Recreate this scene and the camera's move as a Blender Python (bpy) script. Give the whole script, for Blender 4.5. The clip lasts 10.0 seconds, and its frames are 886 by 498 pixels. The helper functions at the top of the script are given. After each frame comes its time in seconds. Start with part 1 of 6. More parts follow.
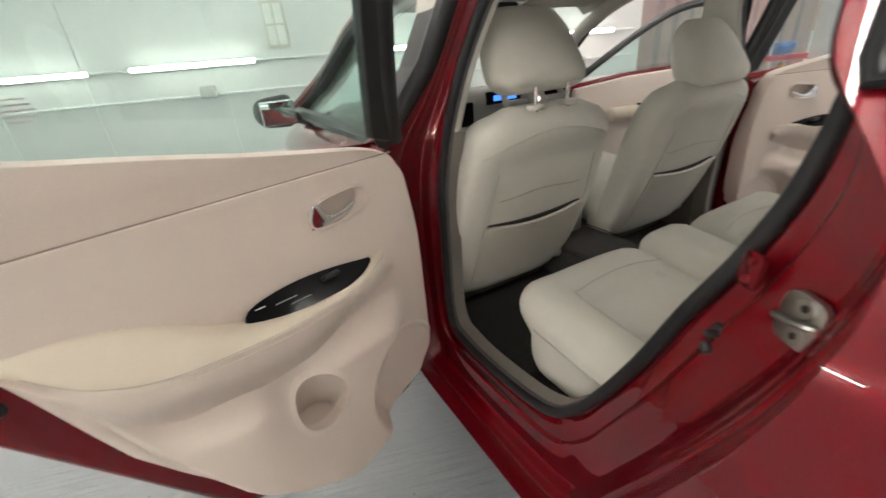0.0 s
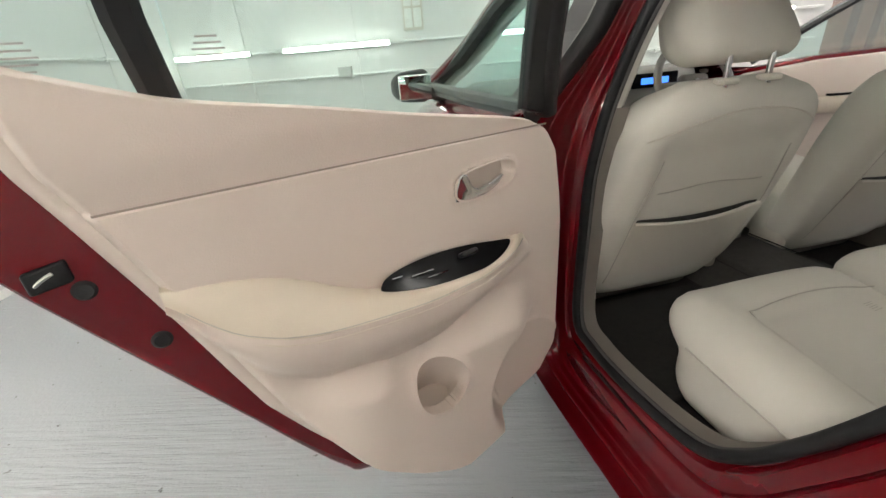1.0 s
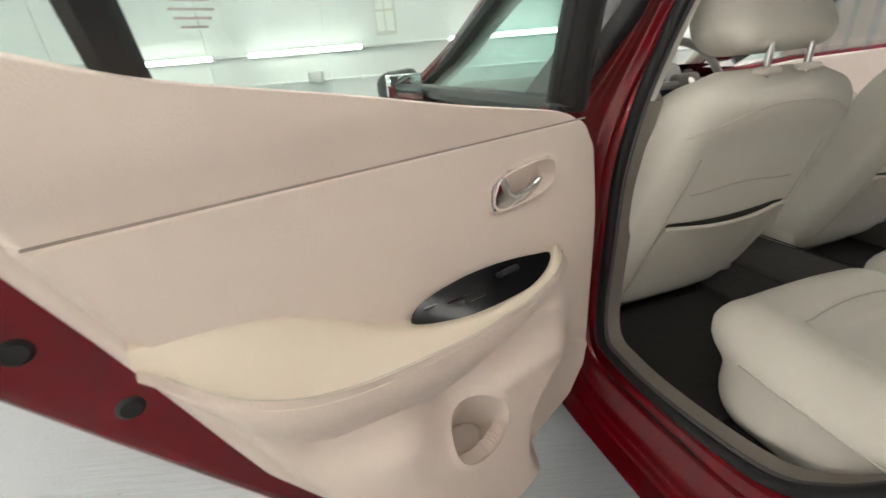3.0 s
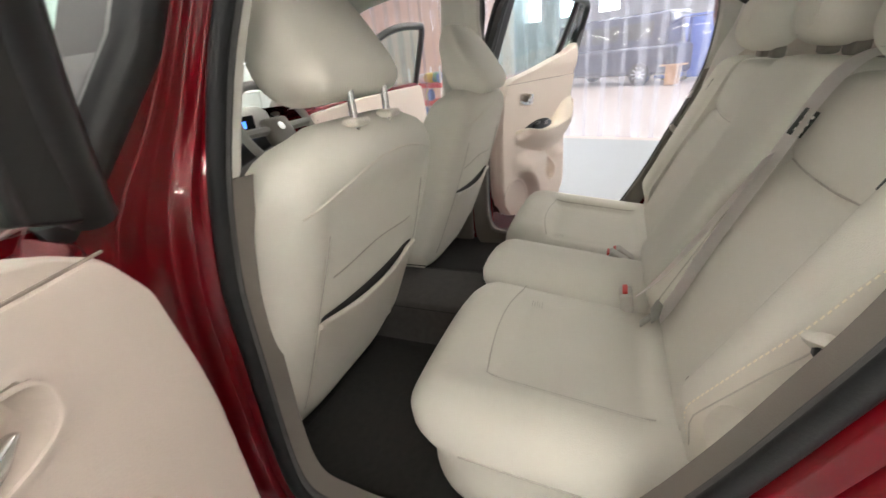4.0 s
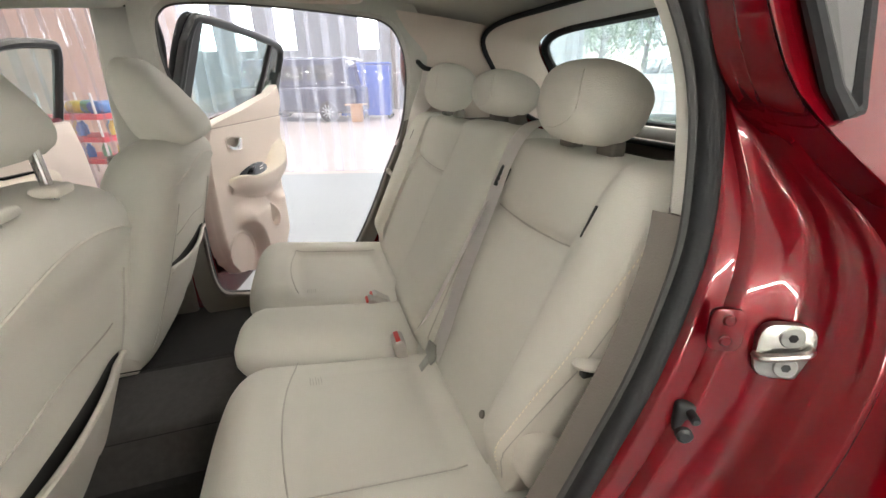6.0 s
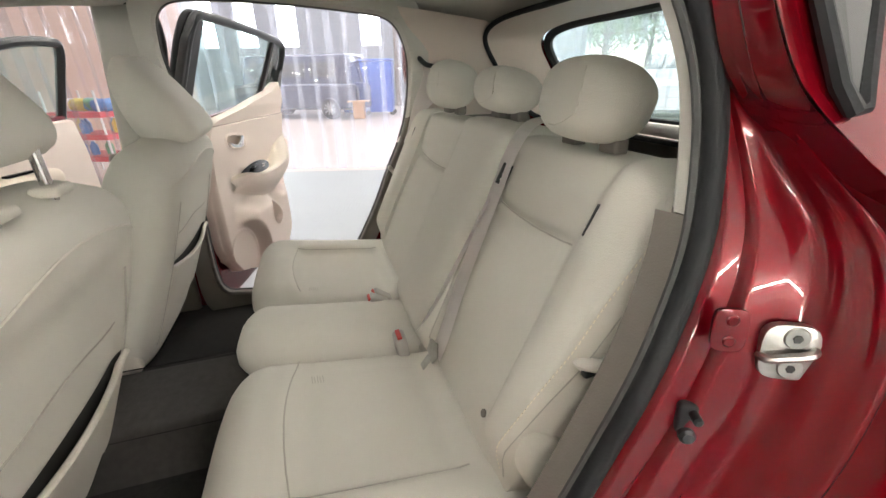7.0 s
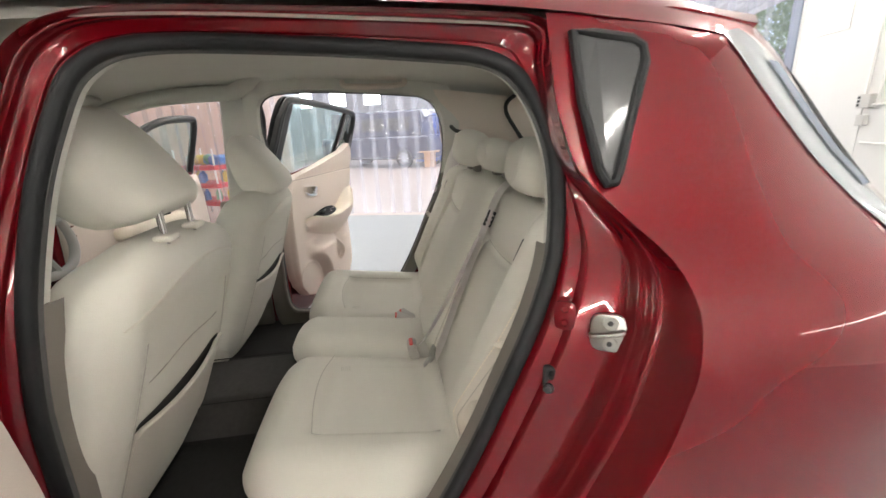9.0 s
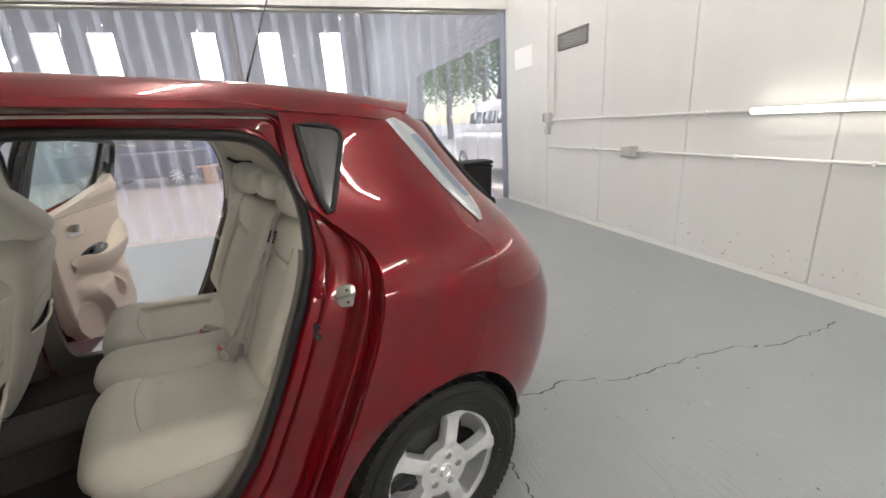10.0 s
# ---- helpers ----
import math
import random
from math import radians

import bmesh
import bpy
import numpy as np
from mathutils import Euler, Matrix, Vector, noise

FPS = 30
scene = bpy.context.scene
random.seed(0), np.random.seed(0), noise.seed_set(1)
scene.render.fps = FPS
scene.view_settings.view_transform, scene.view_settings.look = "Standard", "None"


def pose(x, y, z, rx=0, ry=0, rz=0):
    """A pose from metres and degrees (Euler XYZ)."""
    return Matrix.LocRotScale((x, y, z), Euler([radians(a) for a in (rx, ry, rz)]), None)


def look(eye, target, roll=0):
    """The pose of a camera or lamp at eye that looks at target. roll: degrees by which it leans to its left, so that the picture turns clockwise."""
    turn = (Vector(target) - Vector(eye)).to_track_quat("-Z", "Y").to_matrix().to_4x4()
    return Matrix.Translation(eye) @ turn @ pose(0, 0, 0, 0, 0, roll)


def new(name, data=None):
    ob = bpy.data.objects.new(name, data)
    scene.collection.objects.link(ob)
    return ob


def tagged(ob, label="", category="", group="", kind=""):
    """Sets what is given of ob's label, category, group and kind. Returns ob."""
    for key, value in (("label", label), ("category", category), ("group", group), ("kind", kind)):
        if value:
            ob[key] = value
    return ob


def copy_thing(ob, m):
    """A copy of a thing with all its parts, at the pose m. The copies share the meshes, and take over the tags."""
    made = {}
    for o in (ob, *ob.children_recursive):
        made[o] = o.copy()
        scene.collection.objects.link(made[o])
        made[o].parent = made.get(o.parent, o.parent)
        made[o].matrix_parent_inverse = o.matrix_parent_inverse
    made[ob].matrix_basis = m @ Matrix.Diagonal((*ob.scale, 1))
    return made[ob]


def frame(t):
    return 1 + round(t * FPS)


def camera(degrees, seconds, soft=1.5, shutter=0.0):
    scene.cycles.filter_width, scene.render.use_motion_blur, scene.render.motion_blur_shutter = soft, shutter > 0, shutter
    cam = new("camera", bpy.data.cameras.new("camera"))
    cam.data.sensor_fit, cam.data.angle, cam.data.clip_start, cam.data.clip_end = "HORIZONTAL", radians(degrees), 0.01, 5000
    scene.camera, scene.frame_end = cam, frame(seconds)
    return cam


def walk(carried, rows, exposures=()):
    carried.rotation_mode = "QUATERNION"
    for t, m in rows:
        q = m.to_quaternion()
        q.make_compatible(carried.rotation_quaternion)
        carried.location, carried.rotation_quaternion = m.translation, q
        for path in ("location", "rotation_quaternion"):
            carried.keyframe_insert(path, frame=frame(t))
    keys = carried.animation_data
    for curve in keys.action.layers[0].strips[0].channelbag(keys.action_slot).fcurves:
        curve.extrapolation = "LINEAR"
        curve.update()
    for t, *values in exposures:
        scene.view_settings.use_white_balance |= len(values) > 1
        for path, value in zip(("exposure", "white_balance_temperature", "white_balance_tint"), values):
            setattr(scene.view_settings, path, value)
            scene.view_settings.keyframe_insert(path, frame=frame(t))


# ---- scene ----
cam = camera(94.5, 10.0, shutter=0.15)
PATH = [
    (0, look((-1.207, 0.074, 1.234), (-0.369, 1.681, 0.39), -5.2)),
    (0.5, look((-1.284, 0.183, 1.189), (-0.874, 1.968, 0.386), -5.2)),
    (1, look((-1.265, 0.175, 1.188), (-0.872, 1.943, 0.341), -4.7)),
    (1.5, look((-1.307, 0.244, 1.182), (-1.015, 2.023, 0.318), -4.4)),
    (2, look((-1.382, 0.29, 1.169), (-1.174, 2.101, 0.346), -4.9)),
    (2.2, look((-1.377, 0.286, 1.152), (-1.185, 2.091, 0.313), -5.0)),
    (3.3, look((-1.26, 0.371, 1.172), (-0.348, 1.962, 0.373), -5.0)),
    (3.5, look((-1.189, 0.419, 1.182), (0.031, 1.796, 0.397), -5.3)),
    (4, look((-1.05, 0.551, 1.17), (0.624, 1.275, 0.35), -5.7)),
    (4.5, look((-0.966, 0.652, 1.179), (0.846, 0.782, 0.343), -2.6)),
    (5, look((-0.968, 0.662, 1.193), (0.818, 0.279, 0.378), 0.2)),
    (5.5, look((-0.961, 0.644, 1.212), (0.807, 0.088, 0.459), -0.8)),
    (7, look((-0.951, 0.631, 1.217), (0.813, 0.092, 0.444), -1.2)),
    (7.5, look((-0.961, 0.636, 1.214), (0.817, 0.135, 0.447), -0.4)),
    (8, look((-1.015, 0.633, 1.219), (0.812, 0.303, 0.473), 0.5)),
    (8.5, look((-1.108, 0.596, 1.233), (0.778, 0.405, 0.595), -0.6)),
    (9, look((-1.263, 0.522, 1.27), (0.643, 0.286, 0.71), -2.7)),
    (9.5, look((-1.477, 0.484, 1.32), (0.347, -0.154, 0.803), -3.5)),
    (10, look((-1.713, 0.555, 1.38), (-0.132, -0.52, 0.791), -3.9)),
]
walk(cam, PATH, [(0, .52), (2.2, .58), (3.5, .80), (4.5, 1.15), (8, 1.15), (8.6, 1.12), (9, .98), (9.6, .64), (10, .32)])

# ---- world and lights ----
world = bpy.data.worlds.new("daylight")
scene.world = world
world.use_nodes = True
wn = world.node_tree.nodes
sky = wn.new("ShaderNodeTexSky")
sky.sky_type, sky.sun_disc = "NISHITA", False
sky.sun_elevation, sky.sun_rotation = radians(49), radians(108)
wn["Background"].inputs[1].default_value = 0.15
world.node_tree.links.new(sky.outputs[0], wn["Background"].inputs[0])
sun = new("sun", bpy.data.lights.new("sun", "SUN"))
sun.data.energy, sun.data.angle, sun.data.color = 5.0, radians(0.5), (1.0, 0.96, 0.9)
sun.matrix_world = look((0, 0, 0), (-0.62, 0.2, -0.75))
scene.view_settings.exposure = 0.0

# room axes: the workshop stands turned against the car
YAW = -16.6
U = Vector((math.cos(radians(YAW)), math.sin(radians(YAW)), 0))
V = Vector((-U.y, U.x, 0))
ROOM = Matrix.Rotation(radians(YAW), 4, "Z")
UW, UE, VS, VN, CEIL = -4.25, 4.8, -3.35, 4.45, 3.6


# ---- materials ----
def mat(name, color, rough=0.5, metal=0.0, **k):
    m = bpy.data.materials.new(name)
    m.use_nodes = True
    b = m.node_tree.nodes["Principled BSDF"]
    b.inputs["Base Color"].default_value = (*color, 1)
    b.inputs["Roughness"].default_value = rough
    b.inputs["Metallic"].default_value = metal
    for key, v in k.items():
        b.inputs[key.replace("_", " ")].default_value = v
    return m


def grain(m, color2, scale=8.0, amount=0.5, bump=0.0, bscale=200.0, rough2=None, detail=6.0, stretch=(1, 1, 1)):
    """two scales of colour variation and a fine relief"""
    nt = m.node_tree
    b = nt.nodes["Principled BSDF"]
    tc = nt.nodes.new("ShaderNodeTexCoord")
    mp = nt.nodes.new("ShaderNodeMapping")
    mp.inputs["Scale"].default_value = stretch
    nt.links.new(tc.outputs["Object"], mp.inputs[0])
    n1 = nt.nodes.new("ShaderNodeTexNoise")
    n1.inputs["Scale"].default_value, n1.inputs["Detail"].default_value = scale, detail
    nt.links.new(mp.outputs[0], n1.inputs["Vector"])
    ramp = nt.nodes.new("ShaderNodeValToRGB")
    ramp.color_ramp.elements[0].position, ramp.color_ramp.elements[1].position = 0.5 - amount / 2, 0.5 + amount / 2
    ramp.color_ramp.elements[0].color = b.inputs["Base Color"].default_value
    ramp.color_ramp.elements[1].color = (*color2, 1)
    nt.links.new(n1.outputs["Fac"], ramp.inputs[0])
    nt.links.new(ramp.outputs[0], b.inputs["Base Color"])
    if rough2 is not None:
        mr = nt.nodes.new("ShaderNodeMapRange")
        mr.inputs["To Min"].default_value, mr.inputs["To Max"].default_value = b.inputs["Roughness"].default_value, rough2
        nt.links.new(n1.outputs["Fac"], mr.inputs["Value"])
        nt.links.new(mr.outputs[0], b.inputs["Roughness"])
    if bump:
        n2 = nt.nodes.new("ShaderNodeTexNoise")
        n2.inputs["Scale"].default_value, n2.inputs["Detail"].default_value = bscale, 4
        nt.links.new(mp.outputs[0], n2.inputs["Vector"])
        bp = nt.nodes.new("ShaderNodeBump")
        bp.inputs["Strength"].default_value, bp.inputs["Distance"].default_value = bump, 0.002
        nt.links.new(n2.outputs["Fac"], bp.inputs["Height"])
        nt.links.new(bp.outputs[0], b.inputs["Normal"])
    return m


def soft_folds(m, scale, depth):
    """broad shallow unevenness under the fine weave"""
    nt = m.node_tree
    b = nt.nodes["Principled BSDF"]
    tc = nt.nodes.new("ShaderNodeTexCoord")
    n = nt.nodes.new("ShaderNodeTexNoise")
    n.inputs["Scale"].default_value, n.inputs["Detail"].default_value = scale, 3
    nt.links.new(tc.outputs["Object"], n.inputs["Vector"])
    bp = nt.nodes.new("ShaderNodeBump")
    bp.inputs["Strength"].default_value, bp.inputs["Distance"].default_value = .6, depth
    nt.links.new(n.outputs["Fac"], bp.inputs["Height"])
    if b.inputs["Normal"].links:
        nt.links.new(b.inputs["Normal"].links[0].from_node.outputs[0], b.inputs["Normal"])
        fine = b.inputs["Normal"].links[0].from_node
        nt.links.new(bp.outputs[0], fine.inputs["Normal"])
    else:
        nt.links.new(bp.outputs[0], b.inputs["Normal"])
    return m


def glow(name, color, strength):
    m = mat(name, color, 0.4)
    b = m.node_tree.nodes["Principled BSDF"]
    b.inputs["Emission Color"].default_value = (*color, 1)
    b.inputs["Emission Strength"].default_value = strength
    return m


def clear(name, color, rough=0.02, tint=None):
    """thin pane: mostly see-through with a reflection"""
    m = bpy.data.materials.new(name)
    m.use_nodes = True
    nt = m.node_tree
    nt.nodes.clear()
    out = nt.nodes.new("ShaderNodeOutputMaterial")
    tr = nt.nodes.new("ShaderNodeBsdfTransparent")
    tr.inputs[0].default_value = (*color, 1)
    gl = nt.nodes.new("ShaderNodeBsdfGlossy")
    gl.inputs["Roughness"].default_value = rough
    lw = nt.nodes.new("ShaderNodeLayerWeight")
    lw.inputs[0].default_value = 0.5
    pw = nt.nodes.new("ShaderNodeMath")
    pw.operation, pw.inputs[1].default_value = "POWER", 3.5
    nt.links.new(lw.outputs["Facing"], pw.inputs[0])
    fr = nt.nodes.new("ShaderNodeMath")
    fr.operation, fr.inputs[1].default_value, fr.inputs[2].default_value = "MULTIPLY_ADD", 0.55, 0.045
    nt.links.new(pw.outputs[0], fr.inputs[0])
    mx = nt.nodes.new("ShaderNodeMixShader")
    nt.links.new(fr.outputs[0], mx.inputs[0])
    nt.links.new(tr.outputs[0], mx.inputs[1])
    nt.links.new(gl.outputs[0], mx.inputs[2])
    last = mx
    if tint:
        df = nt.nodes.new("ShaderNodeBsdfTranslucent")
        df.inputs[0].default_value = (*tint[:3], 1)
        mx2 = nt.nodes.new("ShaderNodeMixShader")
        mx2.inputs[0].default_value = tint[3]
        nt.links.new(mx.outputs[0], mx2.inputs[1])
        nt.links.new(df.outputs[0], mx2.inputs[2])
        last = mx2
    nt.links.new(last.outputs[0], out.inputs[0])
    return m


RED = grain(mat("red_metallic_paint", (0.122, 0.0008, 0.0044), 0.26, 0.30, Coat_Weight=1.0, Coat_Roughness=0.004, Coat_IOR=1.47, Specular_IOR_Level=0.1, Specular_Tint=(0.75, 0.06, 0.10, 1)), (0.134, 0.0010, 0.0050), 1.5, 0.9)
FABRIC = grain(mat("beige_seat_fabric", (0.60, 0.568, 0.504), 0.88), (0.655, 0.622, 0.556), 5, 0.7, 0.35, 500)
FABRIC2 = grain(mat("beige_seat_vinyl", (0.60, 0.553, 0.482), 0.55), (0.645, 0.596, 0.522), 4, 0.7, 0.2, 350)
TRIM = grain(mat("beige_door_trim", (0.61, 0.516, 0.45), 0.5), (0.65, 0.555, 0.487), 3, 0.7, 0.25, 420)
CREAM = grain(mat("cream_armrest_vinyl", (0.61, 0.53, 0.42), 0.45), (0.65, 0.57, 0.46), 6, 0.7, 0.2, 420)
TAUPE = grain(mat("taupe_plastic", (0.155, 0.136, 0.117), 0.6), (0.185, 0.162, 0.139), 5, 0.7, 0.25, 450)
LINER = grain(mat("headliner_cloth", (0.50, 0.48, 0.435), 0.95), (0.54, 0.52, 0.475), 6, 0.7, 0.3, 600)
CARPET = grain(mat("dark_carpet", (0.013, 0.0115, 0.0105), 0.95), (0.026, 0.023, 0.021), 60, 0.6, 0.8, 700)
soft_folds(FABRIC, 9, .006)
soft_folds(TRIM, 7, .003)
RUBBER = grain(mat("black_rubber", (0.011, 0.011, 0.012), 0.6, 0.0, Specular_IOR_Level=0.25), (0.020, 0.020, 0.021), 20, 0.6, 0.2, 250)
SEALGREY = grain(mat("grey_flocked_rubber", (0.055, 0.054, 0.053), 0.7), (0.075, 0.073, 0.071), 20, 0.6, 0.3, 400)
BLACK = mat("black_plastic", (0.014, 0.014, 0.015), 0.35)
PIANO = mat("gloss_black_plastic", (0.006, 0.006, 0.0065), 0.10, 0.0, Specular_IOR_Level=0.05)
CHROME = mat("polished_chrome", (0.78, 0.78, 0.78), 0.08, 1.0)
STEEL = grain(mat("zinc_plated_steel", (0.46, 0.455, 0.43), 0.3, 1.0), (0.36, 0.355, 0.33), 60, 0.5, 0.2, 150)
ALLOY = grain(mat("silver_alloy", (0.80, 0.80, 0.81), 0.32, 0.6), (0.74, 0.74, 0.75), 30, 0.6)
TYRE = grain(mat("tyre_rubber", (0.010, 0.010, 0.0105), 0.6, 0.0, Specular_IOR_Level=0.25), (0.017, 0.017, 0.017), 25, 0.6, 0.4, 180)
GLASS = clear("green_tinted_glass", (0.86, 0.965, 0.945))
# rear pane: the translucent share paints a bright haze into the glass
GLASS_REAR = clear("rear_glass", (0.80, 0.94, 0.945), tint=(0.72, 0.92, 0.92, 0.22))
DARKGLASS = grain(mat("dark_quarter_glass", (0.03, 0.03, 0.032), 0.08, 0.0, Coat_Weight=0.5), (0.045, 0.045, 0.046), 3, 0.8)
LAMP = mat("clear_lamp_lens", (0.40, 0.42, 0.45), 0.06, 0.4, Coat_Weight=1.0)
REDPLASTIC = mat("red_plastic", (0.55, 0.04, 0.03), 0.35)
BELT = grain(mat("grey_belt_webbing", (0.80, 0.75, 0.72), 0.55), (0.84, 0.79, 0.76), 300, 0.5, 0.3, 500)
CREASE_SHADE = mat("crease_shade", (0.27, 0.22, 0.185), 0.8)
SEAM = mat("seam_thread", (0.47, 0.44, 0.385), 0.9)
STITCH = mat("pale_thread", (0.80, 0.72, 0.56), 0.8)
BLUEGLOW = glow("blue_display", (0.05, 0.22, 1.0), 1.2)
DASH = grain(mat("grey_dash_plastic", (0.22, 0.21, 0.19), 0.55), (0.26, 0.25, 0.23), 8, 0.7, 0.3, 400)
WALLM = grain(mat("white_wall_panel", (0.70, 0.695, 0.68), 0.38), (0.64, 0.63, 0.607), 3.0, 0.9, 0.4, 30, 0.5, 6, (1, 1, .05))
FLOORM = grain(mat("grey_floor_paint", (0.235, 0.252, 0.262), 0.32), (0.295, 0.31, 0.318), 1.6, 0.7, 0.0, 55, 0.52, 12)
WHITE = grain(mat("white_paint", (0.78, 0.77, 0.75), 0.4), (0.72, 0.71, 0.69), 4, 0.8)
GREYBOX = mat("grey_box_plastic", (0.52, 0.51, 0.49), 0.5)
TUBE_WALL = glow("wall_tube_light", (1.0, 0.96, 0.88), 7.5)
TUBE = glow("tube_light", (1.0, 0.97, 0.91), 62.0)
PVC = clear("pvc_strip", (0.965, 0.975, 0.995), tint=(0.86, 0.89, 1.0, 0.22))


def floor_wear(m):
    """tamping ridges, pale scuffs and dark specks in the floor paint"""
    nt = m.node_tree
    b = nt.nodes["Principled BSDF"]
    tc = nt.nodes.new("ShaderNodeTexCoord")

    def layer(scale, stretch, lo, hi, detail=5):
        mp = nt.nodes.new("ShaderNodeMapping")
        mp.inputs["Scale"].default_value = stretch
        nt.links.new(tc.outputs["Object"], mp.inputs[0])
        n = nt.nodes.new("ShaderNodeTexNoise")
        n.inputs["Scale"].default_value, n.inputs["Detail"].default_value = scale, detail
        nt.links.new(mp.outputs[0], n.inputs["Vector"])
        r = nt.nodes.new("ShaderNodeMapRange")
        r.inputs["From Min"].default_value, r.inputs["From Max"].default_value = lo, hi
        nt.links.new(n.outputs["Fac"], r.inputs["Value"])
        return r.outputs[0]

    def blend(fac, color):
        mx = nt.nodes.new("ShaderNodeMix")
        mx.data_type = "RGBA"
        nt.links.new(fac, mx.inputs[0])
        old = b.inputs["Base Color"].links[0].from_socket
        nt.links.new(old, mx.inputs[6])
        mx.inputs[7].default_value = (*color, 1)
        nt.links.new(mx.outputs[2], b.inputs["Base Color"])
    blend(layer(9, (1, 1, 1), .66, .74, 9), (.31, .32, .325))
    blend(layer(26, (1, 1, 1), .70, .74, 3), (.08, .08, .08))
    ridge = layer(16, (.25, 3.2, 1), .3, .7, 4)
    pit = layer(70, (1, 1, 1), .3, .7, 4)
    mask = layer(.7, (1, 1, 1), .42, .58, 2)
    mul = nt.nodes.new("ShaderNodeMath")
    mul.operation = "MULTIPLY"
    nt.links.new(ridge, mul.inputs[0])
    nt.links.new(mask, mul.inputs[1])
    add = nt.nodes.new("ShaderNodeMath")
    add.operation, add.inputs[1].default_value = "MULTIPLY_ADD", .22
    nt.links.new(pit, add.inputs[0])
    nt.links.new(mul.outputs[0], add.inputs[2])
    bp = nt.nodes.new("ShaderNodeBump")
    bp.inputs["Strength"].default_value, bp.inputs["Distance"].default_value = .7, .004
    nt.links.new(add.outputs[0], bp.inputs["Height"])
    nt.links.new(bp.outputs[0], b.inputs["Normal"])


floor_wear(FLOORM)


# ---- mesh helpers ----
def lerp(a, b, t):
    return a + (b - a) * t


def curve(pts, x):
    """smooth interpolation in a table of (x, value)"""
    if x <= pts[0][0]:
        return pts[0][1]
    if x >= pts[-1][0]:
        return pts[-1][1]
    for (x0, y0), (x1, y1) in zip(pts, pts[1:]):
        if x <= x1:
            return lerp(y0, y1, (x - x0) / (x1 - x0))


def step(a, b, x):
    t = min(1, max(0, (x - a) / (b - a)))
    return t * t * (3 - 2 * t)


def bump(x, c, w):
    return math.exp(-((x - c) / w) ** 2)


def part(name, bm, material, parent, label="", smooth=40):
    bmesh.ops.recalc_face_normals(bm, faces=bm.faces)
    me = bpy.data.meshes.new(name)
    bm.to_mesh(me)
    bm.free()
    me.materials.append(material)
    if smooth:
        for p in me.polygons:
            p.use_smooth = True
        me.set_sharp_from_angle(angle=radians(smooth))
    ob = new(name, me)
    if parent is not None:
        ob.parent = parent
    if label:
        ob["label"] = label
    return ob


def empty(name, label, category, group="", m=None):
    ob = tagged(new(name), label, category, group)
    ob.empty_display_size = 0.1
    if m is not None:
        ob.matrix_basis = m
    return ob


def rbox(size, r, m=3, fn=None, at=(0, 0, 0), bm=None, rot=None):
    """a box with rounded edges; fn reshapes each point"""
    bm = bm or bmesh.new()
    h = [s / 2 for s in size]
    r = min(r, *[x * 0.98 for x in h])
    ax = []
    for x in h:
        inner = [lerp(-x + r, x - r, i / m) for i in range(m + 1)]
        ax.append([-x, -x + 0.35 * r, -x + 0.7 * r] + inner + [x - 0.7 * r, x - 0.35 * r, x])
    seen = {}

    def vert(i, j, k):
        if (i, j, k) not in seen:
            p = Vector((ax[0][i], ax[1][j], ax[2][k]))
            q = Vector([max(-(h[a] - r), min(h[a] - r, p[a])) for a in range(3)])
            d = p - q
            p = q + d.normalized() * r if d.length > 1e-9 else p
            if fn:
                p = Vector(fn(p))
            if rot:
                p = rot @ p
            seen[(i, j, k)] = bm.verts.new(p + Vector(at))
        return seen[(i, j, k)]
    n = [len(a) - 1 for a in ax]
    for a, b, c in ((0, 1, 2), (1, 2, 0), (2, 0, 1)):
        for side in (0, n[c]):
            for i in range(n[a]):
                for j in range(n[b]):
                    ids = []
                    for di, dj in ((0, 0), (1, 0), (1, 1), (0, 1)):
                        t = [0, 0, 0]
                        t[a], t[b], t[c] = i + di, j + dj, side
                        ids.append(vert(*t))
                    bm.faces.new(ids)
    return bm


def loft(rings, closed=True, caps=False, bm=None):
    bm = bm or bmesh.new()
    rows = [[bm.verts.new(p) for p in r] for r in rings]
    n = len(rows[0])
    for a, b in zip(rows, rows[1:]):
        for i in range(n if closed else n - 1):
            j = (i + 1) % n
            bm.faces.new((a[i], a[j], b[j], b[i]))
    if caps:
        bm.faces.new(rows[0])
        bm.faces.new(list(reversed(rows[-1])))
    return bm


def tube(pts, r, seg=8, closed=False, bm=None, flat=1.0, up=(0, 0, 1)):
    """a round or flattened bar along points"""
    pts = [Vector(p) for p in pts]
    n = len(pts)
    rings = []
    for i, p in enumerate(pts):
        a = pts[(i - 1) % n] if closed or i else p
        b = pts[(i + 1) % n] if closed or i < n - 1 else p
        d = (b - a).normalized()
        x = d.cross(Vector(up))
        if x.length < 1e-4:
            x = d.cross(Vector((1, 0, 0)))
        x.normalize()
        y = x.cross(d).normalized()
        rr = r[i] if isinstance(r, (list, tuple)) else r
        rings.append([p + x * math.cos(t) * rr * flat + y * math.sin(t) * rr for t in [2 * math.pi * k / seg for k in range(seg)]])
    if closed:
        rings.append(rings[0])
        bm = loft(rings, True, False, bm)
        bmesh.ops.remove_doubles(bm, verts=bm.verts, dist=1e-6)
        return bm
    return loft(rings, True, True, bm)


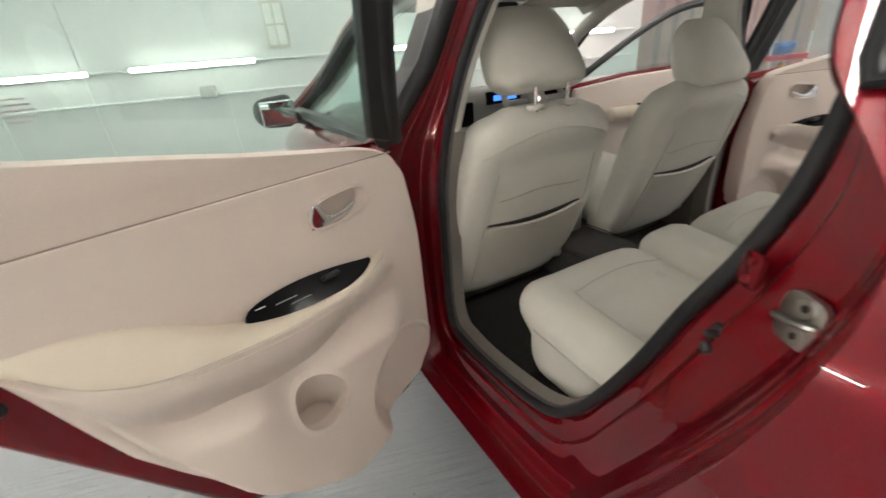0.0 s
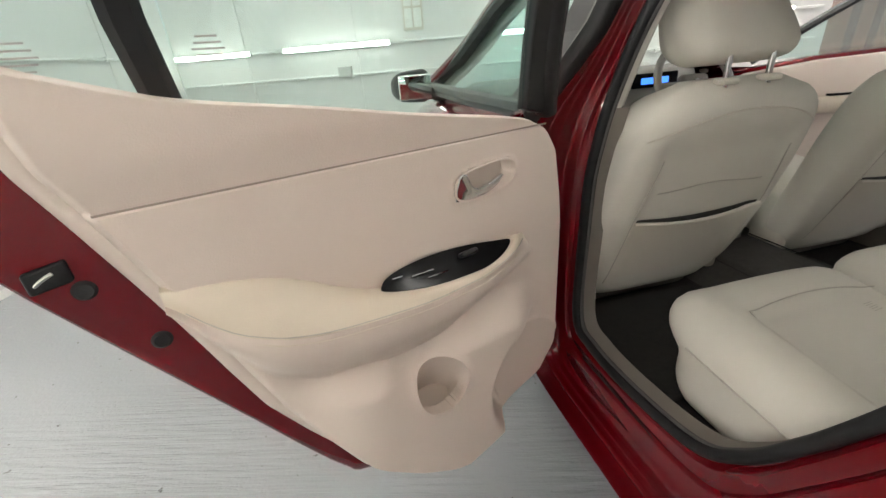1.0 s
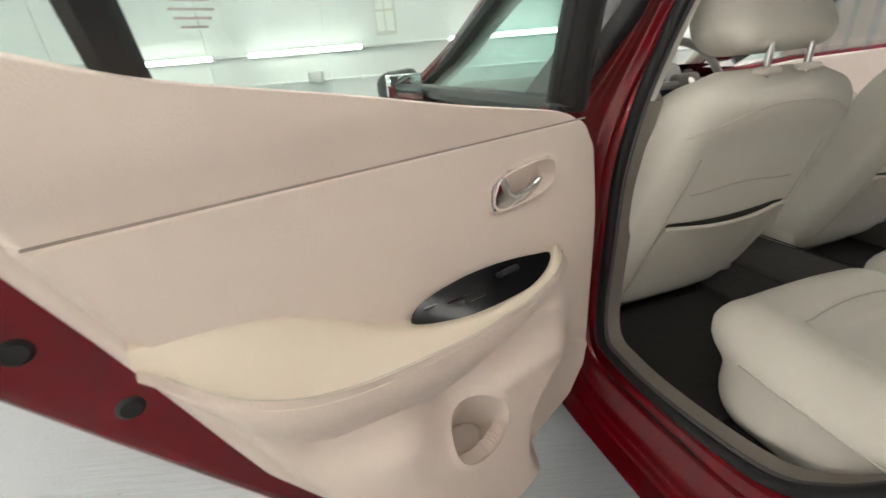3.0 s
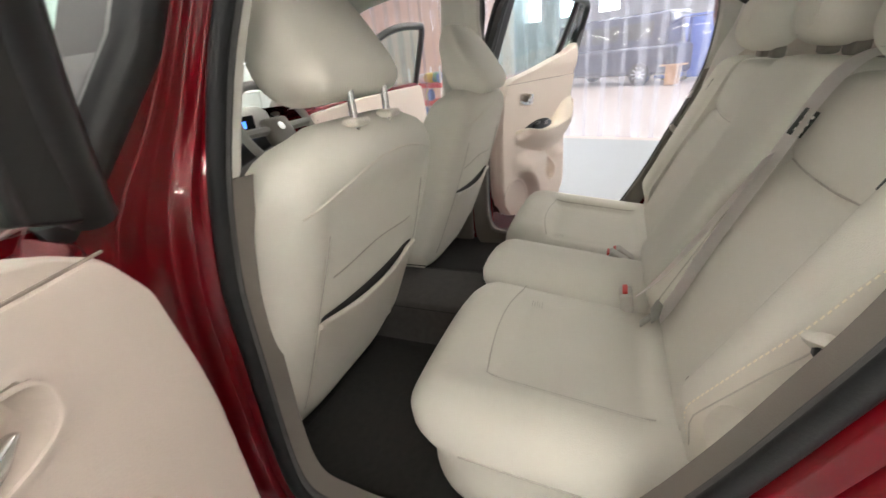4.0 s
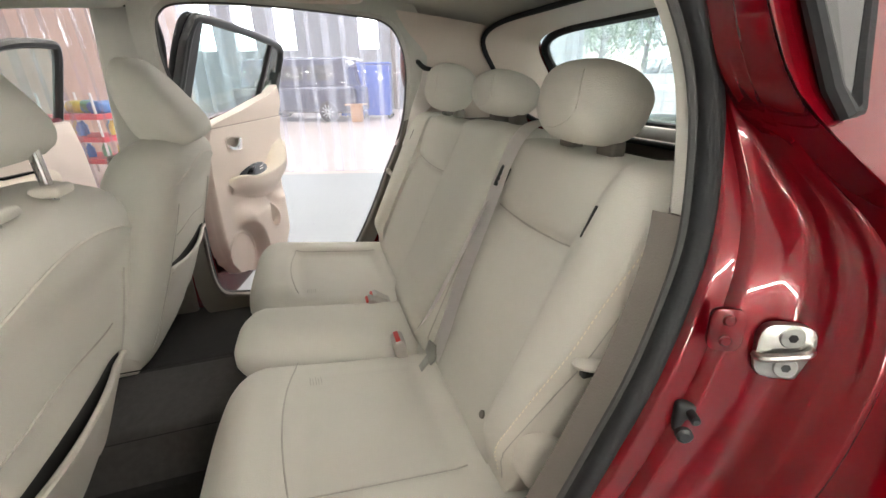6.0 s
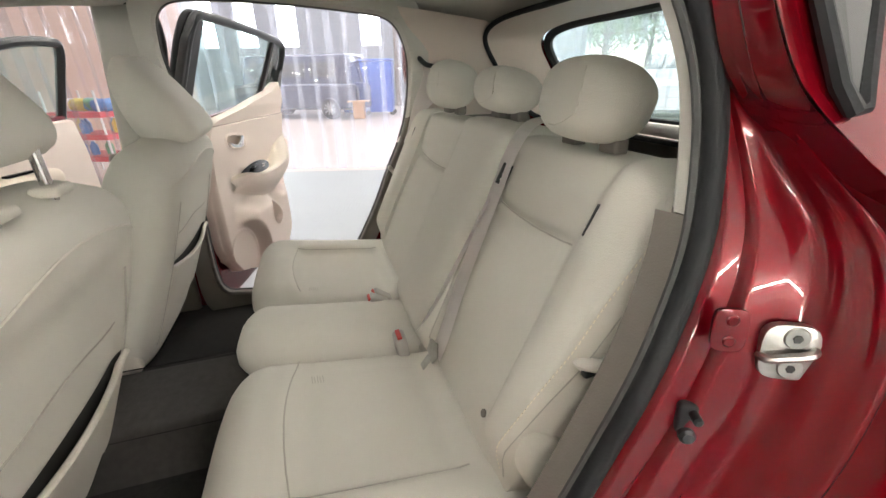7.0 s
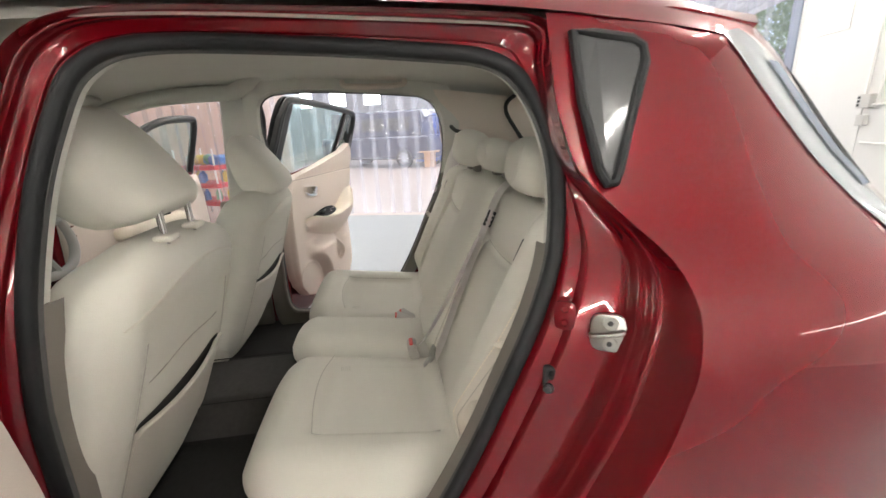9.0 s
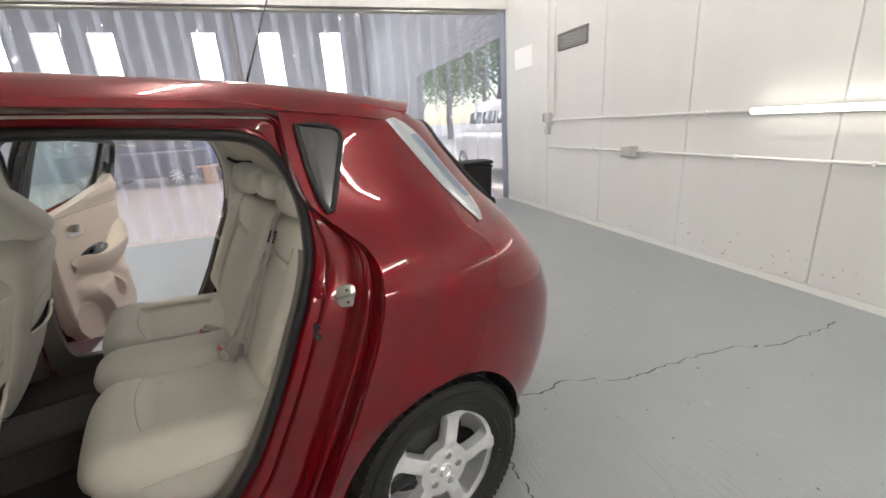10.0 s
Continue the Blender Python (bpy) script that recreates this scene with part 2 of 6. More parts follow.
def spline(pts, n=12, closed=False):
    """points along a Catmull-Rom curve"""
    pts = [Vector(p) for p in pts]
    m = len(pts)
    out = []
    for i in range(m if closed else m - 1):
        p0 = pts[(i - 1) % m] if closed or i else pts[0]
        p1, p2 = pts[i], pts[(i + 1) % m]
        p3 = pts[(i + 2) % m] if closed or i < m - 2 else pts[-1]
        for k in range(n):
            t = k / n
            out.append(0.5 * ((2 * p1) + (p2 - p0) * t + (2 * p0 - 5 * p1 + 4 * p2 - p3) * t * t + (3 * p1 - p0 - 3 * p2 + p3) * t ** 3))
    if not closed:
        out.append(pts[-1])
    return out


def grid(nu, nv, fn, bm=None, keep=None, thick=None):
    """a sheet fn(u, v) for u, v in 0..1; keep(u, v) leaves cells out; thick: a vector or function for a back face"""
    bm = bm or bmesh.new()
    rows = [[bm.verts.new(fn(i / nu, j / nv)) for j in range(nv + 1)] for i in range(nu + 1)]
    faces = []
    for i in range(nu):
        for j in range(nv):
            if keep is None or keep((i + 0.5) / nu, (j + 0.5) / nv):
                faces.append(bm.faces.new((rows[i][j], rows[i + 1][j], rows[i + 1][j + 1], rows[i][j + 1])))
    loose = [v for v in bm.verts if not v.link_faces]
    for v in loose:
        bm.verts.remove(v)
    if thick is not None:
        new_geo = bmesh.ops.extrude_face_region(bm, geom=faces)["geom"]
        for v in new_geo:
            if isinstance(v, bmesh.types.BMVert):
                v.co += Vector(thick)
    return bm


def slab(pts, depth, bevel=0.0, bm=None):
    """a flat polygon of 3D points, pushed by the vector depth"""
    bm = bm or bmesh.new()
    f = bm.faces.new([bm.verts.new(p) for p in pts])
    g = bmesh.ops.extrude_face_region(bm, geom=[f])["geom"]
    vs = [v for v in g if isinstance(v, bmesh.types.BMVert)]
    bmesh.ops.translate(bm, verts=vs, vec=Vector(depth))
    if bevel:
        bmesh.ops.bevel(bm, geom=list(bm.edges), offset=bevel, segments=2, affect="EDGES", profile=0.5)
    return bm


def disc(r, d, seg=24, m=None, bevel=0.0, bm=None):
    """a short cylinder along local z from 0 to d"""
    b2 = bmesh.new()
    prof = [(0, 0), (r, 0), (r, d - bevel), (r - bevel, d), (0, d)] if bevel else [(0, 0), (r, 0), (r, d), (0, d)]
    spin(prof, seg, b2)
    if m is not None:
        bmesh.ops.transform(b2, matrix=m, verts=b2.verts)
    if bm is None:
        return b2
    join(bm, b2)
    return bm


def spin(prof, seg=32, bm=None):
    """a turned body about z from (radius, height) pairs"""
    bm = bm or bmesh.new()
    loft([[Vector((r * math.cos(2 * math.pi * k / seg), r * math.sin(2 * math.pi * k / seg), z)) for k in range(seg)] for r, z in prof], True, False, bm)
    bmesh.ops.remove_doubles(bm, verts=bm.verts, dist=1e-6)
    return bm


def join(bm, other):
    me = bpy.data.meshes.new("tmp")
    other.to_mesh(me)
    other.free()
    bm.from_mesh(me)
    bpy.data.meshes.remove(me)
    return bm


def moved(bm, m):
    bmesh.ops.transform(bm, matrix=m, verts=bm.verts)
    return bm


# ---- the car ----
XC = 0.02
car = empty("car", "dark red five-door hatchback with rear doors open, beige interior", "car", m=pose(XC, 0, 0))

OPEN = [(1.062, .47), (1.062, .75), (1.045, 1.02), (1.013, 1.21), (.987, 1.31), (.955, 1.385), (.87, 1.416), (.65, 1.410), (.42, 1.392), (.345, 1.380), (.300, 1.352), (.270, 1.300), (.254, 1.24), (.251, 1.175), (.257, 1.105), (.270, 1.045), (.300, .965), (.345, .87), (.40, .745), (.465, .62), (.53, .52), (.62, .445), (.80, .415), (.975, .418)]
SHUT = [(1.12, .40), (1.11, .75), (1.09, 1.03), (1.05, 1.22), (1.02, 1.33), (.985, 1.415), (.89, 1.448), (.65, 1.447), (.38, 1.436), (.268, 1.42), (.272, 1.36), (.272, 1.30), (.256, 1.205), (.205, 1.148), (.152, 1.09), (.143, 1.04), (.160, .955), (.195, .85), (.262, .70), (.345, .53), (.42, .37), (.50, .29), (.78, .27), (1.06, .28)]
WIDTH = [(.2, .80), (.3, .83), (.45, .865), (.65, .885), (.85, .893), (.98, .884), (1.05, .85), (1.11, .785), (1.18, .735), (1.25, .70), (1.32, .672), (1.39, .645), (1.43, .622), (1.47, .602)]
XOPEN = [(.3, .70), (.9, .70), (1.05, .678), (1.2, .642), (1.34, .592), (1.42, .548)]
YREAR = [(.2, -.70), (.35, -.79), (.55, -.82), (.72, -.80), (.85, -.725), (1.0, -.60), (1.1, -.53), (1.25, -.43), (1.36, -.345), (1.43, -.29)]
YSHUT = [(.2, .56), (.29, .50), (.37, .42), (.53, .345), (.70, .262), (.85, .195), (.955, .160), (1.04, .143), (1.09, .152), (1.148, .205), (1.205, .256), (1.30, .272), (1.36, .272), (1.435, .268)]
ROOFZ = [(-.35, 1.40), (-.2, 1.44), (0, 1.483), (.3, 1.518), (.8, 1.54), (1.3, 1.532), (1.6, 1.50), (1.8, 1.462)]
JAMB = [(0, 0), (.08, .01), (.115, .075), (.15, .09), (.30, .115), (.325, .175), (.36, .19), (.60, .245), (.72, .275), (.77, .30), (.795, .36), (.815, .44), (.83, .46), (.85, .475), (.865, .555), (.885, .61), (.905, .625), (.935, .63), (.95, .665), (.965, .78), (.98, .93), (.99, .985), (1, 1)]


def smooth_table(tb, x, w=0.03):
    return sum(curve(tb, x + d) for d in (-w, -w / 2, 0, w / 2, w)) / 5


def width(z):
    return smooth_table(WIDTH, z)


def open_curve(sx, grow=0.0, dx=0.0, n=6):
    pts = spline([(0, a, b) for a, b in OPEN], n, True)
    c = Vector((0, .68, .9))
    return [Vector((sx * (smooth_table(XOPEN, p.z) + dx), p.y + (p.y - c.y) * grow + (.055 * step(.8, .93, p.y) * step(1.05, 1.36, p.z) if sx > 0 else 0), p.z + (p.z - c.z) * grow + (.036 * step(.9, 1.3, p.z) if sx > 0 else 0))) for p in pts]


def shut_curve(sx, n=6):
    pts = spline([(0, a, b) for a, b in SHUT], n, True)
    return [Vector((sx * width(p.z), p.y + (.07 * step(.8, .93, p.y) * step(1.05, 1.36, p.z) if sx > 0 else 0), p.z)) for p in pts]


def body_side(sx):
    """red door jamb between the seal and the outer shut line"""
    a, b = open_curve(sx), shut_curve(sx)
    rings = []
    for t, k in JAMB:
        rings.append([Vector((lerp(p.x, q.x, k), lerp(p.y, q.y, t), lerp(p.z, q.z, t))) for p, q in zip(a, b)])
    part("door_jamb", loft(rings), RED, car, "glossy red painted door jamb", 50)
    # rubber seal
    part("door_seal", tube([p + Vector((sx * .004, 0, 0)) for p in open_curve(sx, -0.004)], 0.0125, 10, True, up=(1, 0, 0)), RUBBER, car, "black rubber door seal")
    part("seal_lip", tube([p + Vector((sx * -.006, 0, 0)) for p in open_curve(sx, -0.022)], 0.0065, 8, True, up=(1, 0, 0)), SEALGREY, car, "grey inner seal lip")
    inner = open_curve(sx, -0.024, -0.006)
    n = len(inner)
    deep = open_curve(sx, -0.040, -0.046)
    shallow = open_curve(sx, -0.028, -0.026)
    # contiguous runs: the curve starts low at the front
    start = next(i for i in range(n) if inner[i].z >= 1.085)
    end = max(i for i in range(n) if inner[i].z >= 1.085)
    up = list(range(start - 1, end + 2))
    dn = list(range(end + 1, n)) + list(range(0, start))
    part("upper_opening_trim", loft([[inner[i] for i in up], [lerp(inner[i], shallow[i], .3) + Vector((sx * .004, 0, 0)) for i in up], [shallow[i] for i in up]], False), LINER, car)
    face = [open_curve(sx, g, x) for g, x in ((-.027, -.024), (-.010, -.036), (.05, -.036), (.14, -.040))]
    part("opening_cover", loft([[r[i] for i in up] for r in face], False), LINER, car, "beige inner cover above the door opening")
    part("lower_opening_cover", loft([[r[i] for i in dn] for r in face], False), TAUPE, car, "taupe inner cover below the door opening")
    part("lower_opening_trim", loft([[inner[i] for i in dn], [lerp(inner[i], deep[i], .25) + Vector((sx * .01, 0, 0)) for i in dn], [deep[i] for i in dn]], False), TAUPE, car, "taupe plastic sill trim")


def arch(p, cy, r=0.35):
    """push skin points out of the wheel opening"""
    d = Vector((p.y - cy, p.z - .315))
    if d.length < r and abs(p.x) > .5:
        d = d.normalized() * r if d.length > 1e-6 else Vector((0, r))
        return Vector((p.x, cy + d.x, .315 + d.y)), True
    return p, False


def skin(name, nz, nt, fn, cy, hole=None, label=""):
    bm = bmesh.new()
    vs, inside = [], []
    for i in range(nz + 1):
        r, q = [], []
        for j in range(nt + 1):
            p, ins = arch(fn(i / nz, j / nt), cy)
            r.append(bm.verts.new(p))
            q.append(ins)
        vs.append(r)
        inside.append(q)
    for i in range(nz):
        for j in range(nt):
            ids = ((i, j), (i + 1, j), (i + 1, j + 1), (i, j + 1))
            if all(inside[a][b] for a, b in ids):
                continue
            c = sum((vs[a][b].co for a, b in ids), Vector()) / 4
            if hole and hole(c):
                continue
            try:
                bm.faces.new([vs[a][b] for a, b in ids])
            except ValueError:
                pass
    bmesh.ops.dissolve_degenerate(bm, dist=1e-5, edges=bm.edges)
    for v in [v for v in bm.verts if not v.link_faces]:
        bm.verts.remove(v)
    return part(name, bm, RED, car, label, 55)


def roof_z(x, y):
    f = min(1, abs(x) / .625)
    return smooth_table(ROOFZ, y, .08) + .012 - .02 * f * f - .07 * max(0, (f - .78) / .22) ** 2


def rear_fn(u, t):
    """rear body: a plan curve from the left shut line round the tail to the right one"""
    z = lerp(.22, 1.432, u)
    a, w = smooth_table(YSHUT, z, .015), width(z)
    yr = smooth_table(YREAR, z)
    e = lerp(.50, .56, step(.85, 1.1, z))
    th = math.pi * t
    c, s = math.cos(th), math.sin(th)
    x = -w * math.copysign(abs(c) ** e, c)
    y = a - (a - yr) * abs(s) ** e
    # the flanks draw in toward the tail
    x *= 1 - .05 * step(.0, -.75, y)
    return Vector((x, y, min(z, roof_z(x, y) - .004, lerp(1.432, 1.395, step(-.05, -.22, y)))))


def rear_y(x, z, e=0.56):
    """the tail surface at x, z"""
    a, yr = smooth_table(YSHUT, z, .015), smooth_table(YREAR, z)
    c = min(.999, (abs(x) / (width(z) * .97)) ** (1 / e))
    return a - (a - yr) * math.sqrt(1 - c * c) ** e


def rear_hole(c):
    return 1.045 < c.z < 1.39 and abs(c.x) < .595 - .17 * (c.z - 1.045) and c.y < -.1


def front_fn(u, t, e=0.5):
    z = lerp(.22, 1.05, u)
    yf = curve([(.2, 3.55), (.4, 3.66), (.6, 3.68), (.75, 3.62), (.85, 3.5), (.92, 3.2), (.98, 2.85), (1.02, 2.5), (1.05, 2.3)], z)
    th = math.pi * t
    c, s = math.cos(th), math.sin(th)
    a = curve([(.2, 1.1), (.4, 1.14), (.75, 1.125), (1.05, 1.095)], z)
    return Vector((-width(z) * math.copysign(abs(c) ** e, c), a + (yf - a) * abs(s) ** e, z))


skin("rear_body", 64, 120, rear_fn, 0, rear_hole, "red rear quarter and tail panels")
skin("front_body", 34, 100, front_fn, 2.7, lambda c: c.x > .5 and 1.17 < c.y < 2.1 and c.z > .33, "red front doors, wings and bonnet")
for sx in (-1, 1):
    body_side(sx)


def roof_pt(u, v, drop=0.0):
    f = lerp(-1, 1, v)
    y = lerp(-.25 + .16 * f * f, 1.78, u)
    return Vector((f * (.625 - .02 * step(1.2, 1.8, y)), y, roof_z(f * .625, y) - drop))


part("roof", grid(50, 40, roof_pt), RED, car, "glossy red roof panel", 60)
part("headliner", grid(30, 24, lambda u, v: roof_pt(lerp(.02, 1, u), lerp(.02, .98, v), .045)), LINER, car, "grey cloth headliner")


def spoiler_pt(u, v):
    """the roof runs out into a swept lip over the tailgate glass"""
    x = lerp(-.585, .585, v)
    tip = -.35 + .66 * x * x
    y = lerp(tip + .22, tip, u)
    return Vector((x, y, roof_z(x, max(y, -.10)) - .004 + .007 * step(0, .4, u) - .13 * max(0, -.10 - y)))


part("spoiler", grid(10, 40, spoiler_pt, thick=(0, .03, -.030)), RED, car, "red roof spoiler lip")
ant = [(-.02, .22 - .14 * t, 1.525 + .32 * t) for t in (0, .3, .6, 1)]
part("antenna", tube(ant, [.006, .004, .003, .003], 6), BLACK, car, "short black roof antenna")

# rear glass, its frame and the lamps
def rear_pane(u, v):
    z = lerp(1.035, 1.395, u)
    x = lerp(-.60, .60, v) * lerp(1, .90, u)
    return Vector((x, rear_y(x, z) + .006, z))


g = part("rear_window", grid(10, 20, rear_pane), GLASS_REAR, car, "tailgate glass with fine heater lines")
g.visible_shadow = False
for k in range(9):
    u = .12 + .09 * k
    bm = tube([rear_pane(u, .04 + .92 * i / 24) + Vector((0, .004, 0)) for i in range(25)], .0006, 4)
    part("heater_line", bm, TAUPE, g)
ring = []
for k in range(64):
    t = 2 * math.pi * k / 64
    cu, su = math.cos(t), math.sin(t)
    ring.append(rear_pane(.52 + .46 * math.copysign(abs(su) ** .38, su), .5 + .49 * math.copysign(abs(cu) ** .32, cu)))
part("rear_window_seal", tube(ring, .016, 6, True, up=(0, 1, 0)), RUBBER, car)


def hatch_trim():
    c = Vector((0, -.3, 1.22))
    inner = [p + Vector((0, .03, 0)) for p in ring]
    outer = [Vector((max(-.60, min(.60, p.x * 1.06)), p.y + .24, c.z + (p.z - c.z) * 1.12)) for p in ring]
    outer = [Vector((p.x, p.y, min(p.z, roof_z(p.x, p.y) - .05))) for p in outer]
    part("tailgate_seal", tube(outer, .009, 8, True, up=(0, 1, 0)), RUBBER, car, "black rubber tailgate seal")
    mid = [lerp(a, b, .5) + Vector((0, .02, 0)) for a, b in zip(inner, outer)]
    part("tailgate_trim", loft([inner, mid, outer]), TRIM, car, "beige plastic tailgate trim")
    part("tailgate_lower_trim", rbox((1.0, .10, .24), .05, 4, lambda p: Vector((p.x, p.y - .1 * (p.z + .1) * -1, p.z)), (0, -.42, .95)), TAUPE, car)


hatch_trim()


def glass_lettering():
    """sticker on the tailgate glass, to be read from outside"""
    cu = bpy.data.curves.new("lettering", "FONT")
    cu.body, cu.size, cu.align_x = "NEWTOWN", .030, "CENTER"
    tmp = new("tmp_lettering", cu)
    me = bpy.data.meshes.new_from_object(tmp.evaluated_get(bpy.context.evaluated_depsgraph_get()))
    bpy.data.objects.remove(tmp)
    for v in me.vertices:
        x, z = v.co.x + .09, 1.362 + v.co.y * .80
        v.co = Vector((x, rear_y(x, z) - .004, z))
    me.materials.clear()
    me.materials.append(BLACK)
    ob = new("lettering", me)
    ob.parent = g
    ob["label"] = "dark lettering on the glass"


glass_lettering()


def tail_lamp(sx):
    """tall clear lamp along the rear edge of the roof pillar"""
    def flank(y, z, out):
        a, yr = smooth_table(YSHUT, z, .015), smooth_table(YREAR, z)
        e = lerp(.50, .56, step(.85, 1.1, z))
        s = min(.999, max(0, (a - y) / (a - yr))) ** (1 / e)
        x = width(z) * math.sqrt(1 - s * s) ** e * (1 - .05 * step(.0, -.75, y))
        return Vector((sx * (x + out), y - .4 * out, min(z, roof_z(x, y) - .004) + .3 * out))
    rows = []
    for i in range(25):
        t = i / 24
        z = lerp(1.402, 1.085, t)
        y0 = lerp(-.026, -.238, t)
        wd = .085 * (1 - .75 * abs(2 * t - .95) ** 5)
        rows.append([flank(y0 - wd * k / 9, z, .002 + .011 * math.sin(math.pi * k / 9) ** .5) for k in range(10)])
    lamp = part("tail_lamp", loft(rows, False), LAMP, car, "tall clear lens tail lamp", 70)
    out = Vector((sx * .008, -.005, .003))
    part("lamp_strip", loft([[lerp(r[3], r[7], .0) + out * .3, lerp(r[3], r[7], .9) + out * .3] for r in rows[4:20]], False), mat("grey_blue_reflector", (.16, .20, .27), .25, .3), lamp)


for sx in (-1, 1):
    tail_lamp(sx)

# fixed quarter glass behind the rear door
def quarter_glass(sx):
    tri = [(.236, 1.398), (.20, 1.396), (.145, 1.388), (.130, 1.376), (.130, 1.352), (.160, 1.285), (.196, 1.205), (.207, 1.188), (.217, 1.186), (.226, 1.205), (.236, 1.30)]
    pts = [Vector((sx * (width(z) + .006), y, z)) for y, z in tri]
    q = part("quarter_glass", slab(pts, (sx * .004, 0, 0)), DARKGLASS, car, "small dark fixed quarter window", 0)
    part("quarter_seal", tube([p + Vector((sx * .003, 0, 0)) for p in pts], .0075, 8, True, up=(1, 0, 0)), RUBBER, q)


for sx in (-1, 1):
    quarter_glass(sx)


# front glass area
def front_glass(sx):
    def pt(y, z, o=0):
        return Vector((sx * (width(z) - .012 + o), y, z))
    out = [(1.095, 1.055), (1.06, 1.22), (1.03, 1.36), (1.06, 1.43), (1.25, 1.445), (1.5, 1.425), (1.75, 1.33), (2.0, 1.17), (2.12, 1.06), (1.6, 1.055)]
    if sx < 0:
        g = part("front_door_glass", slab([pt(*p) for p in out], (0.003, 0, 0)), GLASS, car, "green tinted front door glass", 0)
        g.visible_shadow = False
    if sx > 0:
        part("front_door_seal", tube(spline([pt(*p, -.01) for p in out[:8]], 5), .010, 8, up=(1, 0, 0)), RUBBER, car, "black rubber front door seal")
    else:
        part("window_frame", tube([pt(*p, .010) for p in out], .027, 8, True, up=(1, 0, 0)), BLACK, car, "black front window frame")
        part("pillar_cover", slab([pt(1.045, 1.40, .008), pt(1.075, 1.22, .008), pt(1.11, 1.05, .008), pt(1.265, 1.05, .008), pt(1.215, 1.22, .008), pt(1.165, 1.43, .008)], (sx * .006, 0, 0)), BLACK, car, "black pillar cover beside the front window", 0)
    apil = spline([pt(2.28, 1.04), pt(2.0, 1.21), pt(1.75, 1.355), pt(1.45, 1.45), pt(1.1, 1.47)], 6)
    part("a_pillar", tube(apil, .03, 8, flat=1.3), RED, car)
    inside = [p + Vector((-sx * .045, .0, -.02)) for p in apil]
    part("a_pillar_trim", tube(inside + [inside[-1] + Vector((-sx * .03, -.06, .03)), inside[-1] + Vector((-sx * .06, -.12, .075))], .032, 10), LINER, car)


for sx in (-1, 1):
    front_glass(sx)
ws = grid(10, 14, lambda u, v: Vector((lerp(-1, 1, v) * lerp(.76, .60, u), lerp(2.38, 1.74, u) - .10 * (2 * v - 1) ** 2, lerp(1.03, 1.475, u))))
w = part("windscreen", ws, GLASS, car, "green tinted windscreen")
w.visible_shadow = False


def mirror_unit(sx):
    body = part("door_mirror", rbox((.17, .10, .125), .049, 4, lambda p: Vector((p.x, p.y + .04 * abs(p.x / .085) ** 3, p.z * (1 - .12 * p.x * sx / .085))), (sx * .955, 1.985, 1.085)), BLACK, car, "black door mirror housing")
    glass = rbox((.135, .012, .095), .03, 3, None, (sx * .955, 1.931, 1.085))
    part("mirror_glass", glass, mat("mirror_silver", (.9, .92, .93), .02, 1.0), body)
    part("mirror_foot", tube([(sx * .90, 2.00, 1.06), (sx * .86, 2.02, 1.045), (sx * .82, 2.04, 1.035)], [.03, .022, .03], 8), BLACK, body)


mirror_unit(-1)


